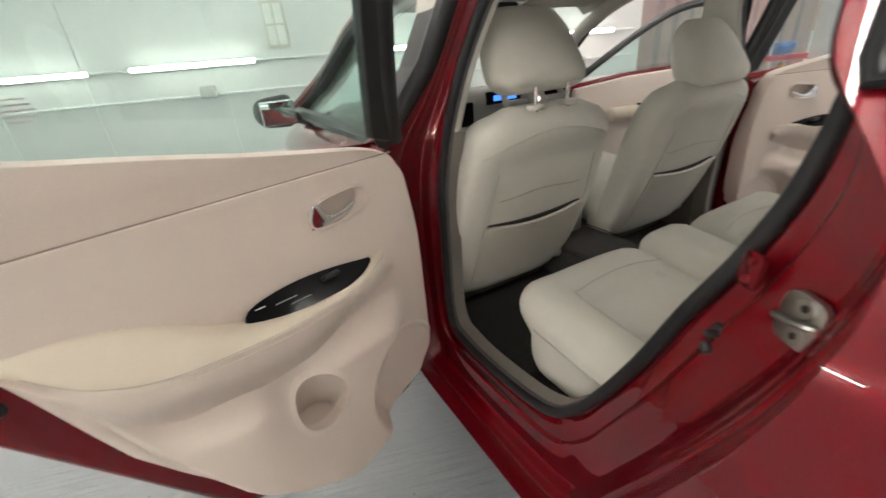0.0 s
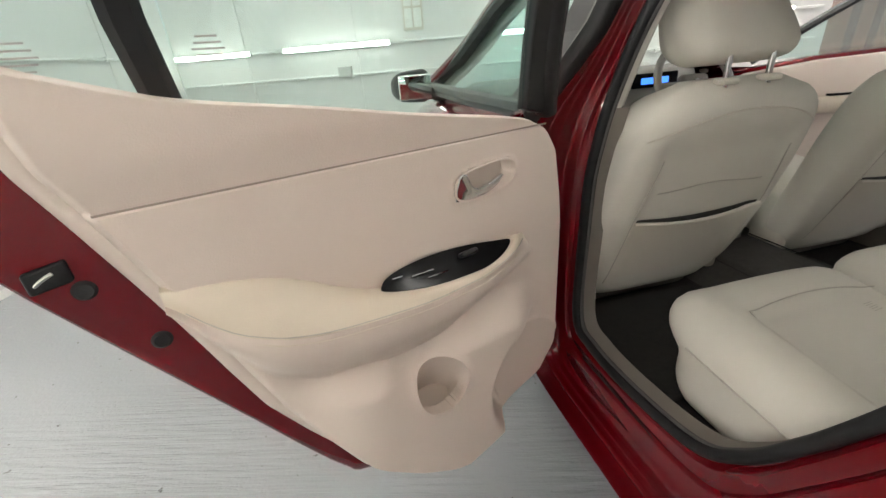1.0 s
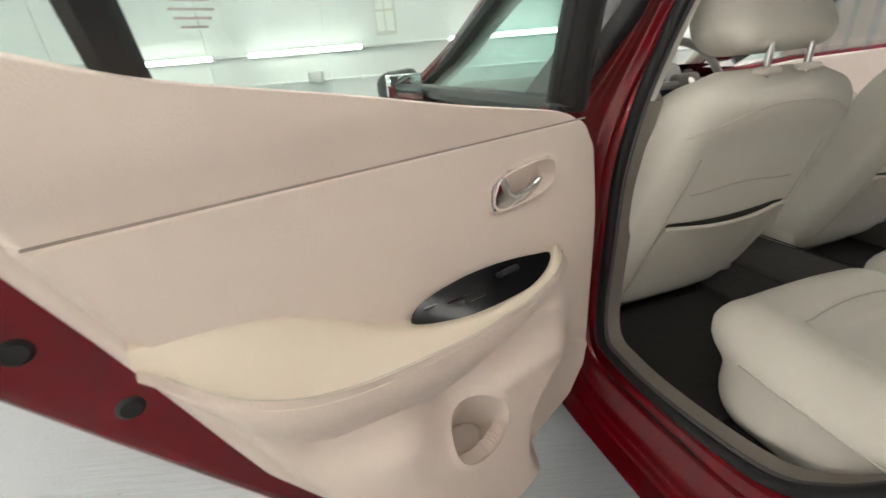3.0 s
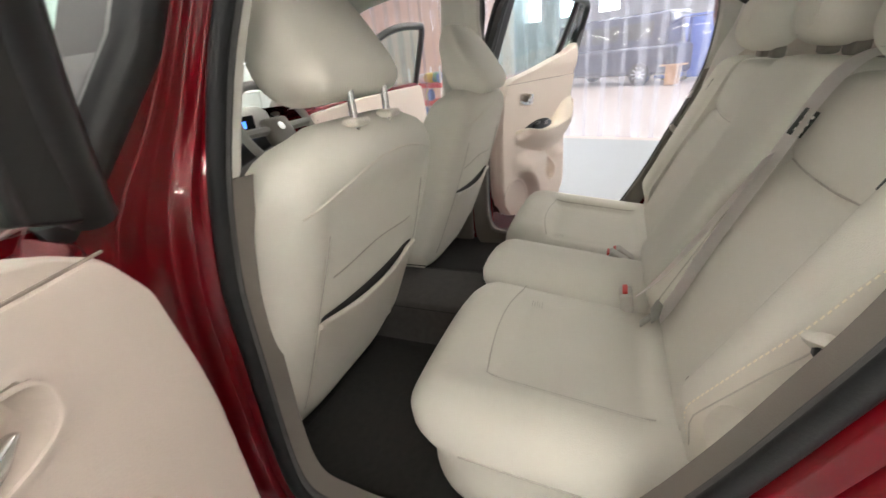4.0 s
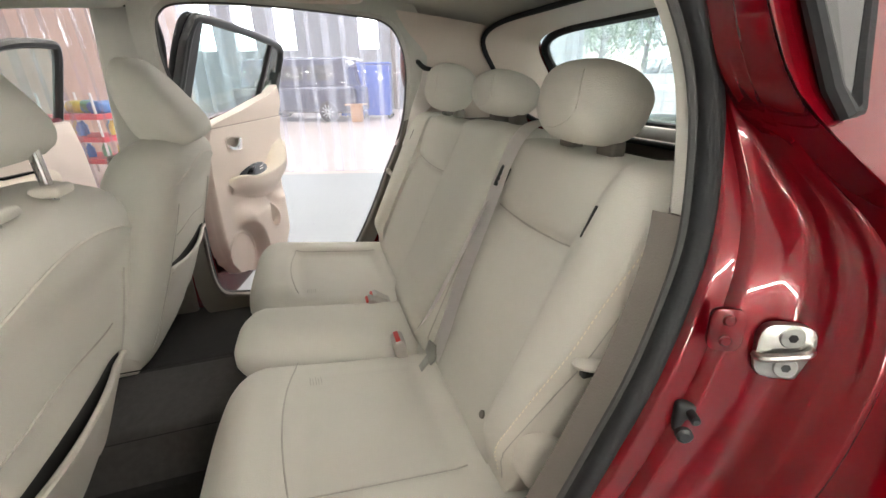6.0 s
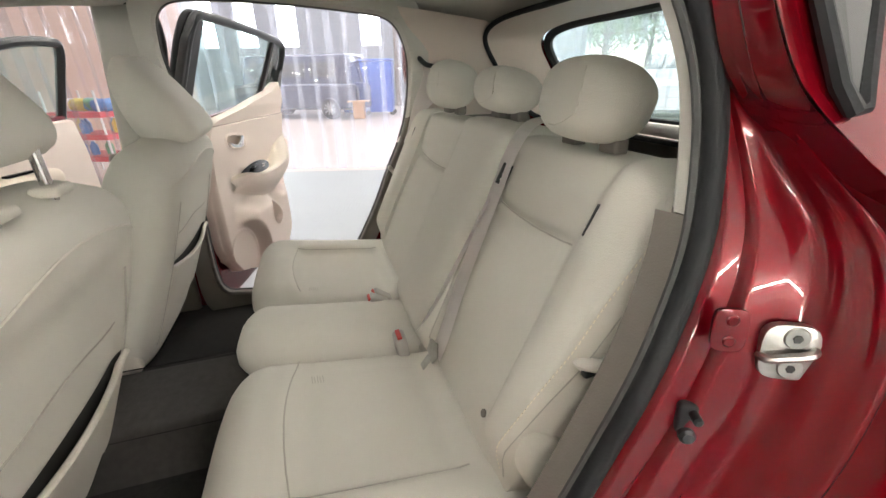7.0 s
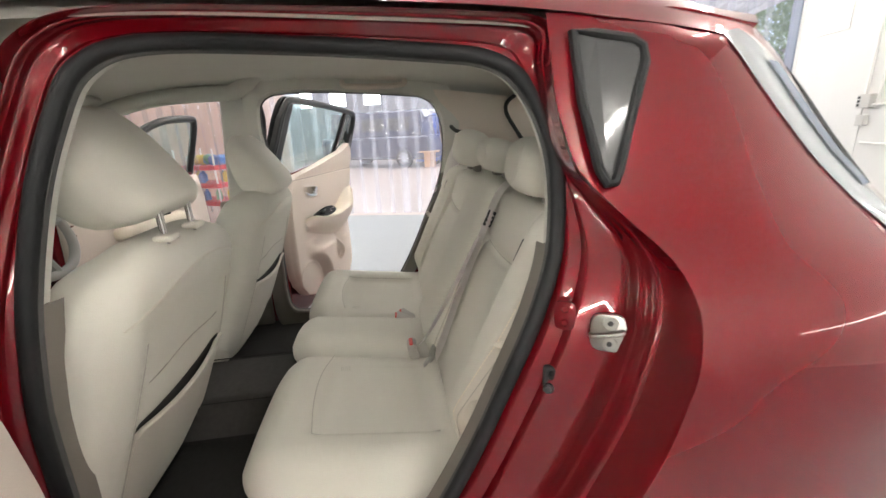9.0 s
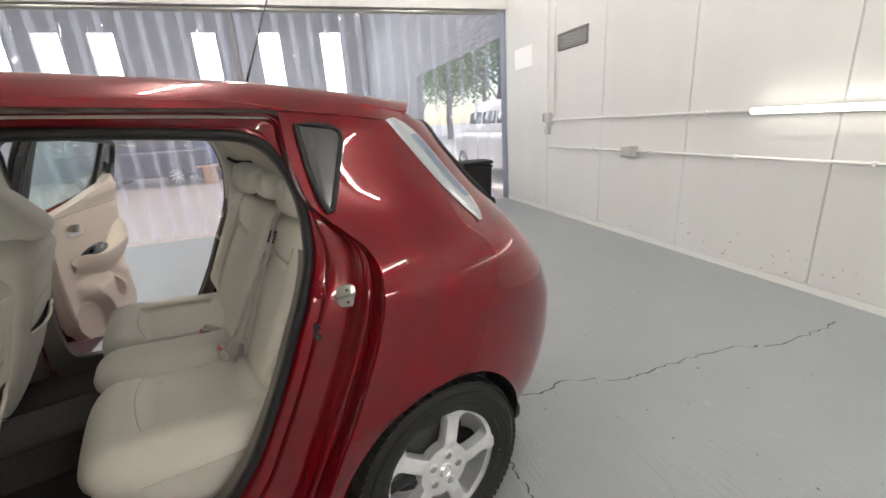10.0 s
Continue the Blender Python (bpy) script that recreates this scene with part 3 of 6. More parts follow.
# wheels
def wheel():
    """one wheel about local z, its face toward +z"""
    hub = new("wheel")
    hub.parent = car
    R, rr, hw = .315, .222, .10
    prof = [(rr - .02, -hw + .02), (rr + .012, -hw), (rr + .05, -hw - .004), (R - .02, -hw + .014), (R - .004, -hw + .03), (R - .004, hw - .03), (R - .02, hw - .014), (R - .035, hw - .006), (R - .037, hw - .0075), (rr + .05, hw + .004), (rr + .028, hw + .003), (rr + .026, hw + .0005), (rr + .012, hw), (rr - .02, hw - .02)]
    part("tyre", spin(prof, 72), TYRE, hub, "black rubber tyre")
    lugs = bmesh.new()
    for k in range(76):
        a = 2 * math.pi * k / 76
        for z, wz, off, tilt in ((-.074, .030, 0, 10), (-.026, .040, .5, 28), (.026, .040, .2, -28), (.074, .034, .7, -10)):
            bmesh.ops.create_cube(lugs, size=1, matrix=Matrix.Rotation(a + off * .08, 4, "Z") @ Matrix.Translation((R - .005 - (.0055 if abs(z) > .05 else 0), 0, z)) @ Matrix.Rotation(radians(tilt), 4, "X") @ Matrix.Rotation(radians(-18 if z > .05 else (18 if z < -.05 else 0)), 4, "Y") @ Matrix.Diagonal((.010, .020, wz, 1)))
    part("tread", lugs, TYRE, hub, "", 0)
    rimp = [(rr - .05, -.06), (rr - .022, -.02), (rr - .020, .06), (rr - .010, hw - .016), (rr + .004, hw - .005), (rr + .010, hw - .007), (rr + .011, hw - .016), (rr - .002, hw - .03)]
    rim = part("rim", spin(rimp, 80), ALLOY, hub, "silver five-spoke alloy wheel")
    zf = .062

    def window(r, a):
        """the five openings between the spokes"""
        d = (a - math.pi / 2 + math.pi) % (2 * math.pi / 5) - math.pi / 5
        # straight spokes of even width, openings drawn to a blunt point at the hub
        return .086 < r < .190 and r * math.sin(max(0, math.pi / 5 - abs(d))) > .023 + .016 * max(0, (r - .172) / .018) ** 2
    face = bmesh.new()
    NR, NA = 54, 400

    def zface(r, a):
        d = abs((a - math.pi / 2 + math.pi) % (2 * math.pi / 5) - math.pi / 5)
        crown = .010 * step(.30, .55, d) * step(.07, .11, r)
        return zf + .020 * step(.20, .05, r) + .012 * step(.17, .215, r) + crown
    vs = [[face.verts.new((r * math.cos(a), r * math.sin(a), zface(r, a))) for a in [2 * math.pi * j / NA for j in range(NA)]] for r in [lerp(.028, rr - .006, i / NR) for i in range(NR + 1)]]
    fs = []
    for i in range(NR):
        for j in range(NA):
            rm, am = lerp(.028, rr - .006, (i + .5) / NR), 2 * math.pi * (j + .5) / NA
            if not window(rm, am):
                fs.append(face.faces.new((vs[i][j], vs[i + 1][j], vs[i + 1][(j + 1) % NA], vs[i][(j + 1) % NA])))
    for v in [v for v in face.verts if not v.link_faces]:
        face.verts.remove(v)
    # even out the stepped rims of the openings
    edge = [v for v in face.verts if any(len(e.link_faces) == 1 for e in v.link_edges) and .06 < v.co.xy.length < .205]
    for k in range(4):
        goal = {}
        for v in edge:
            nb = [e.other_vert(v).co for e in v.link_edges if len(e.link_faces) == 1]
            goal[v] = sum(nb, Vector()) / len(nb)
        for v, q in goal.items():
            v.co = lerp(v.co, q, .6)
    for v in bmesh.ops.extrude_face_region(face, geom=fs)["geom"]:
        if isinstance(v, bmesh.types.BMVert):
            v.co.z -= .036
            v.co.xy *= 1.0
    part("spoke_face", face, ALLOY, rim, "silver five-spoke face", 35)
    cap = part("centre_cap", disc(.028, .022, 28, Matrix.Translation((0, 0, zf + .002)), .004), ALLOY, rim)
    part("cap_ring", spin([(.016, zf + .024), (.019, zf + .0265), (.022, zf + .024)], 24), CHROME, cap)
    for k in range(5):
        a = math.pi / 2 + math.pi / 5 + 2 * math.pi * k / 5
        w = part("nut_well", spin([(.0165, zf + .0192), (.0175, zf + .0215), (.0185, zf + .0192)], 20), ALLOY, rim)
        w.location = (.052 * math.cos(a), .052 * math.sin(a), 0)
        n = part("wheel_nut", disc(.0125, .012, 6, Matrix.Translation((0, 0, zf + .012)), .002), STEEL, rim)
        n.location = w.location
    part("brake_disc", disc(.125, .02, 32, Matrix.Translation((0, 0, -.045))), mat("dark_cast_iron", (.08, .07, .065), .6, .5), hub, "dark rusty brake disc")
    part("brake_caliper", rbox((.09, .17, .07), .02, 2, None, (.10, .02, 0)), BLACK, hub)
    return hub


def wheel_housing(sx, cy):
    arc = [Vector((0, cy + .350 * math.cos(t), .315 + .350 * math.sin(t))) for t in [math.pi * (-.08 + 1.16 * k / 28) for k in range(29)]]
    part("wheel_housing", loft([[p + Vector((sx * (width(p.z) * (1 - .05 * step(.0, -.75, p.y)) - .006), 0, 0)) for p in arc], [p + Vector((sx * .60, 0, 0)) for p in arc]], False), RUBBER, car)


first = wheel()
first.matrix_basis = pose(-.762, 0, .315, 0, -90, 0)
for sx, cy in ((1, 0.0), (-1, 2.7), (1, 2.7)):
    copy_thing(first, pose(sx * .762, cy, .315, 0, 90 * sx, 0))
for sx in (-1, 1):
    wheel_housing(sx, 0.0)
    wheel_housing(sx, 2.7)
part("underbody", rbox((1.5, 3.6, .08), .03, 2, None, (0, 1.35, .26)), BLACK, car)


# ---- rear doors ----
def door(sx, hinge, yaw_deg, opened_label):
    """a rear door swung open; s runs along it from the hinge, n toward the cabin side"""
    a = radians(yaw_deg)
    d = Vector((sx * math.cos(a), -math.sin(a), 0))
    nn = Vector((-sx * math.sin(a), -math.cos(a), 0))
    h = Vector(hinge)

    def P(s, n, z):
        return h + d * s + nn * n + Vector((0, 0, z))
    OUT = [(-.03, .31), (-.035, .7), (-.03, 1.04), (.03, 1.055), (.35, 1.078), (.7, 1.12), (.84, 1.15), (.90, 1.182), (.950, 1.165), (.978, 1.105), (.974, 1.045), (.948, .985), (.915, .925), (.852, .812), (.730, .595), (.655, .46), (.598, .368), (.54, .315), (.3, .285)]
    pts = spline([(s, 0, z) for s, z in OUT], 4, True)
    c = Vector((.45, 0, .75))

    def ring(n, k):
        """the outline drawn in toward the middle by k"""
        out = []
        for p in pts:
            q = c + (p - c) * (1 - k)
            bow = -.02 * (1 - ((p.z - .75) / .5) ** 2)
            out.append(P(q.x, n + (bow if n < -.08 else 0), q.z))
        return out
    body = part("rear_door", loft([ring(-.135, .07), ring(-.122, .006), ring(-.115, 0), ring(-.106, .006), ring(-.100, .058), ring(-.075, .070), ring(-.052, .080), ring(-.044, .090), ring(-.041, .105), ring(-.040, .14)], True, True), RED, car, opened_label, 45)
    body["label"] = opened_label
    # (s, z) of the broad seal that runs down from the window frame
    sealway = spline([(.872, 0, 1.40), (.888, 0, 1.33), (.900, 0, 1.27), (.912, 0, 1.21), (.922, 0, 1.15), (.926, 0, 1.10), (.922, 0, 1.05), (.910, 0, 1.0), (.896, 0, .962)], 5)
    m0 = len(sealway)
    part("corner_seal", tube([P(p.x, -.070 + max(0, p.z - 1.15) * .38, p.z) for p in sealway], [lerp(.026, .008, (k / (m0 - 1)) ** 1.2) for k in range(m0)], 14, up=nn), RUBBER, body, "thick black rubber corner seal")
    flap = spline([(.905, 0, 1.37), (.925, 0, 1.30), (.945, 0, 1.235), (.962, 0, 1.18), (.968, 0, 1.13), (.962, 0, 1.085)], 5)
    m1 = len(flap)
    part("corner_flap", tube([P(p.x, -.098 + max(0, p.z - 1.15) * .38, p.z) for p in flap], [lerp(.024, .010, (k / (m1 - 1)) ** 2) for k in range(m1)], 12, up=nn, flat=1.2), RUBBER, body, "black rubber flap beside the window frame")
    rear = [p for p in ring(-.085, .045) if p.z < .97 and (p - h).dot(d) > .50]
    part("door_seal", tube(rear, .008, 8), RUBBER, body, "black rubber seal")
    SF = [(.345, .35), (.36, .29), (.385, .20), (.41, .14), (.432, .06), (.5, .008), (.6, -.004), (.75, -.004), (.9, .012), (1.0, .03), (1.045, .06), (1.07, .105), (1.108, .35), (1.135, .49), (1.166, .68), (1.212, .82)]
    SR = [(.345, .34), (.36, .39), (.416, .475), (.498, .566), (.58, .615), (.67, .664), (.75, .693), (.834, .722), (.933, .758), (1.05, .804), (1.108, .828), (1.16, .838), (1.212, .828)]
    CUP = (.392, .608)

    def height(s, z):
        # the upper panel curls in to the crease; the lower one stands proud of it
        n = .022 + .007 * step(1.0535, 1.0505, z) + .010 * step(1.052, 1.12, z) - .004 * step(1.15, 1.21, z)
        n -= .016 * step(.02, 0, s)
        # lower pocket swell beside the flat speaker field
        r2 = math.hypot(s - .115, (z - .485) * .95)
        low = step(.735, .655, z) * step(.70, .52, s)
        n += .058 * low * step(.118, .165, r2) * step(-.02, .10, s - .10)
        n += .004 * step(.122, .118, r2) - .003 * step(.112, .108, r2)
        # scooped hollow above and behind the cup
        n -= .030 * math.exp(-((s - .44) / .045) ** 2 - ((z - .665) / .050) ** 2)
        n -= .012 * math.exp(-((s - CUP[0]) / .06) ** 2 - ((z - .672) / .030) ** 2)
        # recess behind the inner handle
        q = (abs(s - .231) / .069) ** 3.5 + (abs(z - .977 - .10 * (s - .231) * -1) / .028) ** 3.0
        n -= .024 * step(1.15, .72, q) - .003 * bump(q, 1.35, .3)
        return n

    def trim_pt(u, v):
        z = lerp(.345, 1.212, v)
        s0, s1 = smooth_table(SF, z, .008), smooth_table(SR, z, .008)
        s = lerp(s0, s1, u)
        edge = min(u * (s1 - s0), (1 - u) * (s1 - s0))
        return P(s, height(s, z) - .02 * step(.014, 0, edge), z)

    def solid(u, v):
        q = trim_pt(u, v) - h
        return math.hypot((q.dot(d) - CUP[0]) / .0605, (q.z - CUP[1]) / .0645) > 1
    part("trim_panel", grid(170, 210, trim_pt, None, solid, -nn * .03), TRIM, body, "beige moulded door trim panel", 50)

    def lip_pt(u, v):
        z = lerp(.40, 1.162, v)
        s1 = smooth_table(SR, z, .008)
        s = lerp(s1 - .05, s1 + .026, u)
        return P(s, -.002 - .014 * step(.8, 1, u), z)
    part("trim_lip", grid(10, 60, lip_pt, thick=-nn * .035), TRIM, body, "", 50)
    # cup well sunk in the pocket swell
    lip_pts, rim_pts, low_pts = [], [], []
    for k in range(44):
        t = 2 * math.pi * k / 44
        s, z = CUP[0] + .056 * math.cos(t), CUP[1] + .060 * math.sin(t)
        wide = CUP[0] + .068 * math.cos(t), CUP[1] + .073 * math.sin(t)
        lip_pts.append(P(wide[0], height(*wide) + .001, wide[1]))
        rim_pts.append(P(s, height(s, z) + .003, z))
        low_pts.append(P(CUP[0] + .044 * math.cos(t), .020 + .026 * math.sin(-t), .528 + .010 * math.sin(t)))
    part("cup_holder", loft([lip_pts, rim_pts, [lerp(p, q, .10) for p, q in zip(rim_pts, low_pts)], low_pts], True, False), TRIM, body, "deep round cup holder", 60)
    base = bmesh.new()
    base.faces.new([base.verts.new(p) for p in low_pts])
    part("cup_base", base, TRIM, body, "", 0)
    # armrest: a cream top that slopes out to a stitched lip, and a front face below it
    ZT = [(.12, .835), (.16, .842), (.19, .845), (.22, .832), (.27, .822), (.36, .826), (.42, .830), (.465, .834), (.50, .846), (.54, .868), (.59, .902), (.634, .924), (.69, .938), (.76, .943)]
    NT = [(.12, .02), (.16, .030), (.19, .050), (.22, .068), (.27, .077), (.36, .076), (.42, .066), (.465, .044), (.50, .030), (.76, .026)]
    ZL = [(.12, .82), (.16, .838), (.20, .842), (.24, .832), (.29, .822), (.40, .817), (.50, .824), (.59, .832), (.65, .845), (.703, .868), (.745, .905), (.765, .93)]
    NL = [(.12, .022), (.15, .045), (.18, .072), (.22, .092), (.30, .102), (.45, .103), (.55, .098), (.63, .088), (.69, .070), (.735, .045), (.768, .024)]
    ZB = [(.12, .775), (.18, .755), (.26, .728), (.36, .702), (.48, .698), (.60, .712), (.666, .748), (.72, .83), (.768, .93)]
    top_r, face_r = [], []
    for i in range(64):
        s = lerp(.124, .764, i / 63)
        zt, nt, zl, nl, zb = (smooth_table(tb, s, .015) for tb in (ZT, NT, ZL, NL, ZB))
        wall_, lip_, foot_ = Vector((nt, zt)), Vector((nl, zl)), Vector((.030 + .020 * bump(s, .42, .14), zb))
        row = []
        for k in range(11):
            t = k / 10
            q = lerp(wall_, lip_, t) + Vector((.0, .008 * math.sin(math.pi * t)))
            if k == 0:
                q -= Vector((.02, .0))
            row.append(P(s, q.x, q.y))
        top_r.append(row)
        row = []
        for k in range(14):
            t = k / 13
            # rolls over the lip, falls, and runs in under
            e = lip_ + (foot_ - lip_) * t + Vector((.016 * math.sin(math.pi * min(1, t * 1.15)), .0))
            row.append(P(s, e.x, e.y))
        face_r.append(row)
    part("armrest", loft(top_r, False), CREAM, body, "cream padded armrest top", 60)
    part("armrest_face", loft(face_r, False), TRIM, body, "beige armrest front", 60)
    for o, m in ((-.004, SEAM), (.010, CREAM)):
        way = [P(s, smooth_table(NL, s, .015) + .0012, smooth_table(ZL, s, .015) - o) for s in [lerp(.15, .745, k / 40) for k in range(41)]]
        part("stitching", tube(way, .0010 if o < 0 else .0008, 4), m, body)
    sw = [(.192, .050, .846), (.215, .036, .847), (.27, .031, .855), (.32, .031, .861), (.37, .031, .863), (.42, .032, .860), (.452, .034, .854), (.468, .037, .846), (.470, .046, .835), (.42, .066, .829), (.36, .077, .826), (.27, .078, .823), (.225, .070, .832)]
    q = part("switch_panel", slab([P(*p) for p in spline(sw, 4, True)], nn * .004 + Vector((0, 0, .004))), PIANO, body, "gloss black switch panel", 30)
    tip = Matrix.Rotation(-a * sx, 3, "Z") @ Matrix.Rotation(radians(-42), 3, "X")
    part("window_switch", rbox((.036, .022, .010), .004, 2, lambda p: Vector((p.x, p.y, p.z + .10 * p.y)), P(.298, .056, .856), rot=tip), BLACK, q, "black rocker switch")
    # thin chrome bars stand in for tube reflections on the gloss panel
    for s0, s1, n0, z0 in ((.452, .434, .046, .854), (.418, .376, .054, .850), (.392, .352, .063, .842)):
        part("panel_glint", tube([P(s0, n0, z0), P(s1, n0 + .003, z0 + .0005)], .0011, 5), CHROME, q)
    # brown tube paints the shade line at the foot of the trim ledge
    part("crease_shadow_line", tube([P(s, .0248, 1.0542) for s in [lerp(.07, .795, k / 30) for k in range(31)]], .0016, 5), CREASE_SHADE, body)
    # chrome pull: broad at the rear, drawn out to a thin tail
    hp = [(.303, .949), (.301, .972), (.297, .990), (.289, .999), (.277, .997), (.270, .985), (.262, .971), (.246, .963), (.218, .967), (.190, .979), (.183, .977), (.200, .960), (.226, .949), (.262, .946)]
    part("inner_handle", slab([P(s, .020 + .010 * bump(s, .283, .02), z) for s, z in hp], nn * .011, .0035), CHROME, body, "chrome inner door handle", 60)
    # black sheet in the recess stands in for the shade behind the pull
    part("handle_shade", slab([P(s, .0015, z) for s, z in ((.296, .957), (.294, .985), (.272, .990), (.250, .972), (.205, .968), (.215, .957), (.255, .952))], nn * .001), BLACK, body, "black sheet painted as shade behind the handle", 0)
    bez = [P(.231 + .071 * math.copysign(abs(math.cos(t)) ** .6, math.cos(t)), .0345, .977 + .0285 * math.copysign(abs(math.sin(t)) ** .7, math.sin(t)) - .10 * .071 * math.copysign(abs(math.cos(t)) ** .6, math.cos(t))) for t in [2 * math.pi * k / 40 for k in range(40)]]
    part("handle_bezel", tube(bez, .0022, 6, True, up=nn), TRIM, body)
    # window frame and glass lean in toward the roof

    def F(s, z, n=-.06):
        if sx > 0:
            s -= .065 * step(1.08, 1.42, z) * step(.34, .14, s)
        return P(s, n + max(0, z - 1.09) * .42, z)
    fr = spline([F(-.02, 1.06), F(.03, 1.22), F(.068, 1.36), F(.098, 1.425), F(.16, 1.436), F(.30, 1.432), F(.55, 1.420), F(.76, 1.405), F(.835, 1.392), F(.868, 1.355), F(.892, 1.26), F(.925, 1.15)], 6)
    part("window_frame", tube(fr[:-2], .024 if sx < 0 else .017, 12, up=nn, flat=1.0), BLACK, body, "black window frame")
    part("frame_seal", tube([p - nn * .03 + (p - P(.45, -.06, 1.2)) * .03 for p in fr[:-9]], .019 if sx < 0 else .012, 10, up=nn), RUBBER, body, "black rubber frame seal")
    part("corner_cover", slab([F(.835, 1.21, -.035), F(.868, 1.152, -.035), F(.905, 1.156, -.035), F(.885, 1.215, -.035), F(.855, 1.27, -.035), F(.835, 1.27, -.035)], -nn * .04), BLACK, body, "", 0)
    part("front_sash", slab([F(-.035, 1.05, -.045), F(.055, 1.075, -.045), F(.085, 1.20, -.045), F(.125, 1.36, -.045), F(.135, 1.415, -.045), F(.085, 1.432, -.045), F(.045, 1.36, -.045), F(.0, 1.20, -.045)], -nn * .03, .004), BLACK, body, "black sash beside the window", 0)
    part("divider_bar", tube([F(.685, 1.14), F(.70, 1.25), F(.705, 1.40)], .014, 6, up=nn, flat=1.5), BLACK, body)
    gl = part("window_glass", slab([F(-.01, 1.06), F(.03, 1.22), F(.070, 1.36), F(.105, 1.425), F(.5, 1.415), F(.69, 1.395), F(.685, 1.15), F(.3, 1.10)], nn * .003), GLASS, body, "green tinted window glass", 0)
    gl.visible_shadow = False
    g2 = part("small_glass", slab([F(.70, 1.15), F(.705, 1.40), F(.82, 1.39), F(.855, 1.35), F(.88, 1.26), F(.90, 1.17)], nn * .003), GLASS, body, "", 0)
    g2.visible_shadow = False
    # printed glass marking, as plain bars
    for base, s0, rows in ((gl, .625, 5), (g2, .80, 5)):
        for k in range(rows):
            wl = (.024, .03, .036, .03, .022)[k]
            zz = 1.232 - .0065 * k
            bars = slab([F(s0 - wl / 2, zz, -.055), F(s0 + wl / 2, zz, -.055), F(s0 + wl / 2, zz - .0019, -.055), F(s0 - wl / 2, zz - .0019, -.055)], nn * .0005)
            part("marking", bars, GREYBOX, base, "", 0)
    # latch and buffers on the shut face
    turn = Matrix.Rotation(-a * sx, 3, "Z")
    lt = part("door_latch", rbox((.046, .012, .030), .004, 2, lambda p: Vector((p.x, p.y, p.z + .15 * p.x)), P(.870, -.039, .978), rot=turn), RUBBER, body, "black door latch recess")
    part("latch_claw", tube([P(.884, -.035, .972), P(.875, -.030, .979), P(.863, -.033, .984)], .0028, 6), STEEL, lt, "steel latch claw")
    for s, z in ((.844, .949), (.790, .844)):
        m = Matrix.Translation(P(s, -.049, z)) @ nn.to_track_quat("Z", "Y").to_matrix().to_4x4()
        part("rubber_buffer", disc(.014, .014, 16, m, .004), RUBBER, body)
    return body


door(-1, (-.83, .985, 0), 19.6, "open red rear door with beige trim")
door(1, (.83, 1.05, 0), 18.5, "open red rear door with beige trim")


def front_door_open():
    """far front door, standing open"""
    a = radians(15)
    d = Vector((math.cos(a), -math.sin(a), 0))
    nn = Vector((-math.sin(a), -math.cos(a), 0))
    h = Vector((.85, 2.12, 0))

    def P(s, n, z):
        return h + d * s + nn * n + Vector((0, 0, z))
    OUT = [(0, .31), (-.02, .7), (0, 1.0), (.4, 1.045), (1.0, 1.07), (1.03, .9), (1.04, .6), (1.02, .31)]
    body = part("front_door", slab([P(s, -.10, z) for s, z in OUT], nn * .09, .012), RED, car, "open red front door with beige trim")
    part("trim_panel", slab([P(s * .96 + .02, -.005, lerp(.68, z, .95)) for s, z in OUT], nn * .05, .015), TRIM, body)
    part("armrest", rbox((.5, .10, .09), .04, 4, None, P(.5, .06, .80), rot=Matrix.Rotation(-a, 3, "Z")), CREAM, body)
    part("switch_panel", rbox((.16, .03, .012), .005, 2, None, P(.55, .07, .85), rot=Matrix.Rotation(-a, 3, "Z")), PIANO, body)

    def F(s, z):
        return P(s, -.05 + max(0, z - 1.05) * .45, z)
    part("door_mirror", rbox((.17, .10, .125), .045, 3, None, P(.12, -.20, 1.10), rot=Matrix.Rotation(-a, 3, "Z")), RED, body, "red door mirror cap")
    part("window_frame", tube(spline([F(.10, 1.04), F(.4, 1.25), F(.65, 1.38), F(.9, 1.41), F(.97, 1.38), F(1.0, 1.2), F(1.02, 1.05)], 5), .022, 8, up=nn), BLACK, body)
    g = part("window_glass", slab([F(.12, 1.04), F(.4, 1.24), F(.65, 1.37), F(.9, 1.40), F(.97, 1.36), F(1.0, 1.2), F(1.02, 1.05)], nn * .003), GLASS, body, "", 0)
    g.visible_shadow = False


front_door_open()

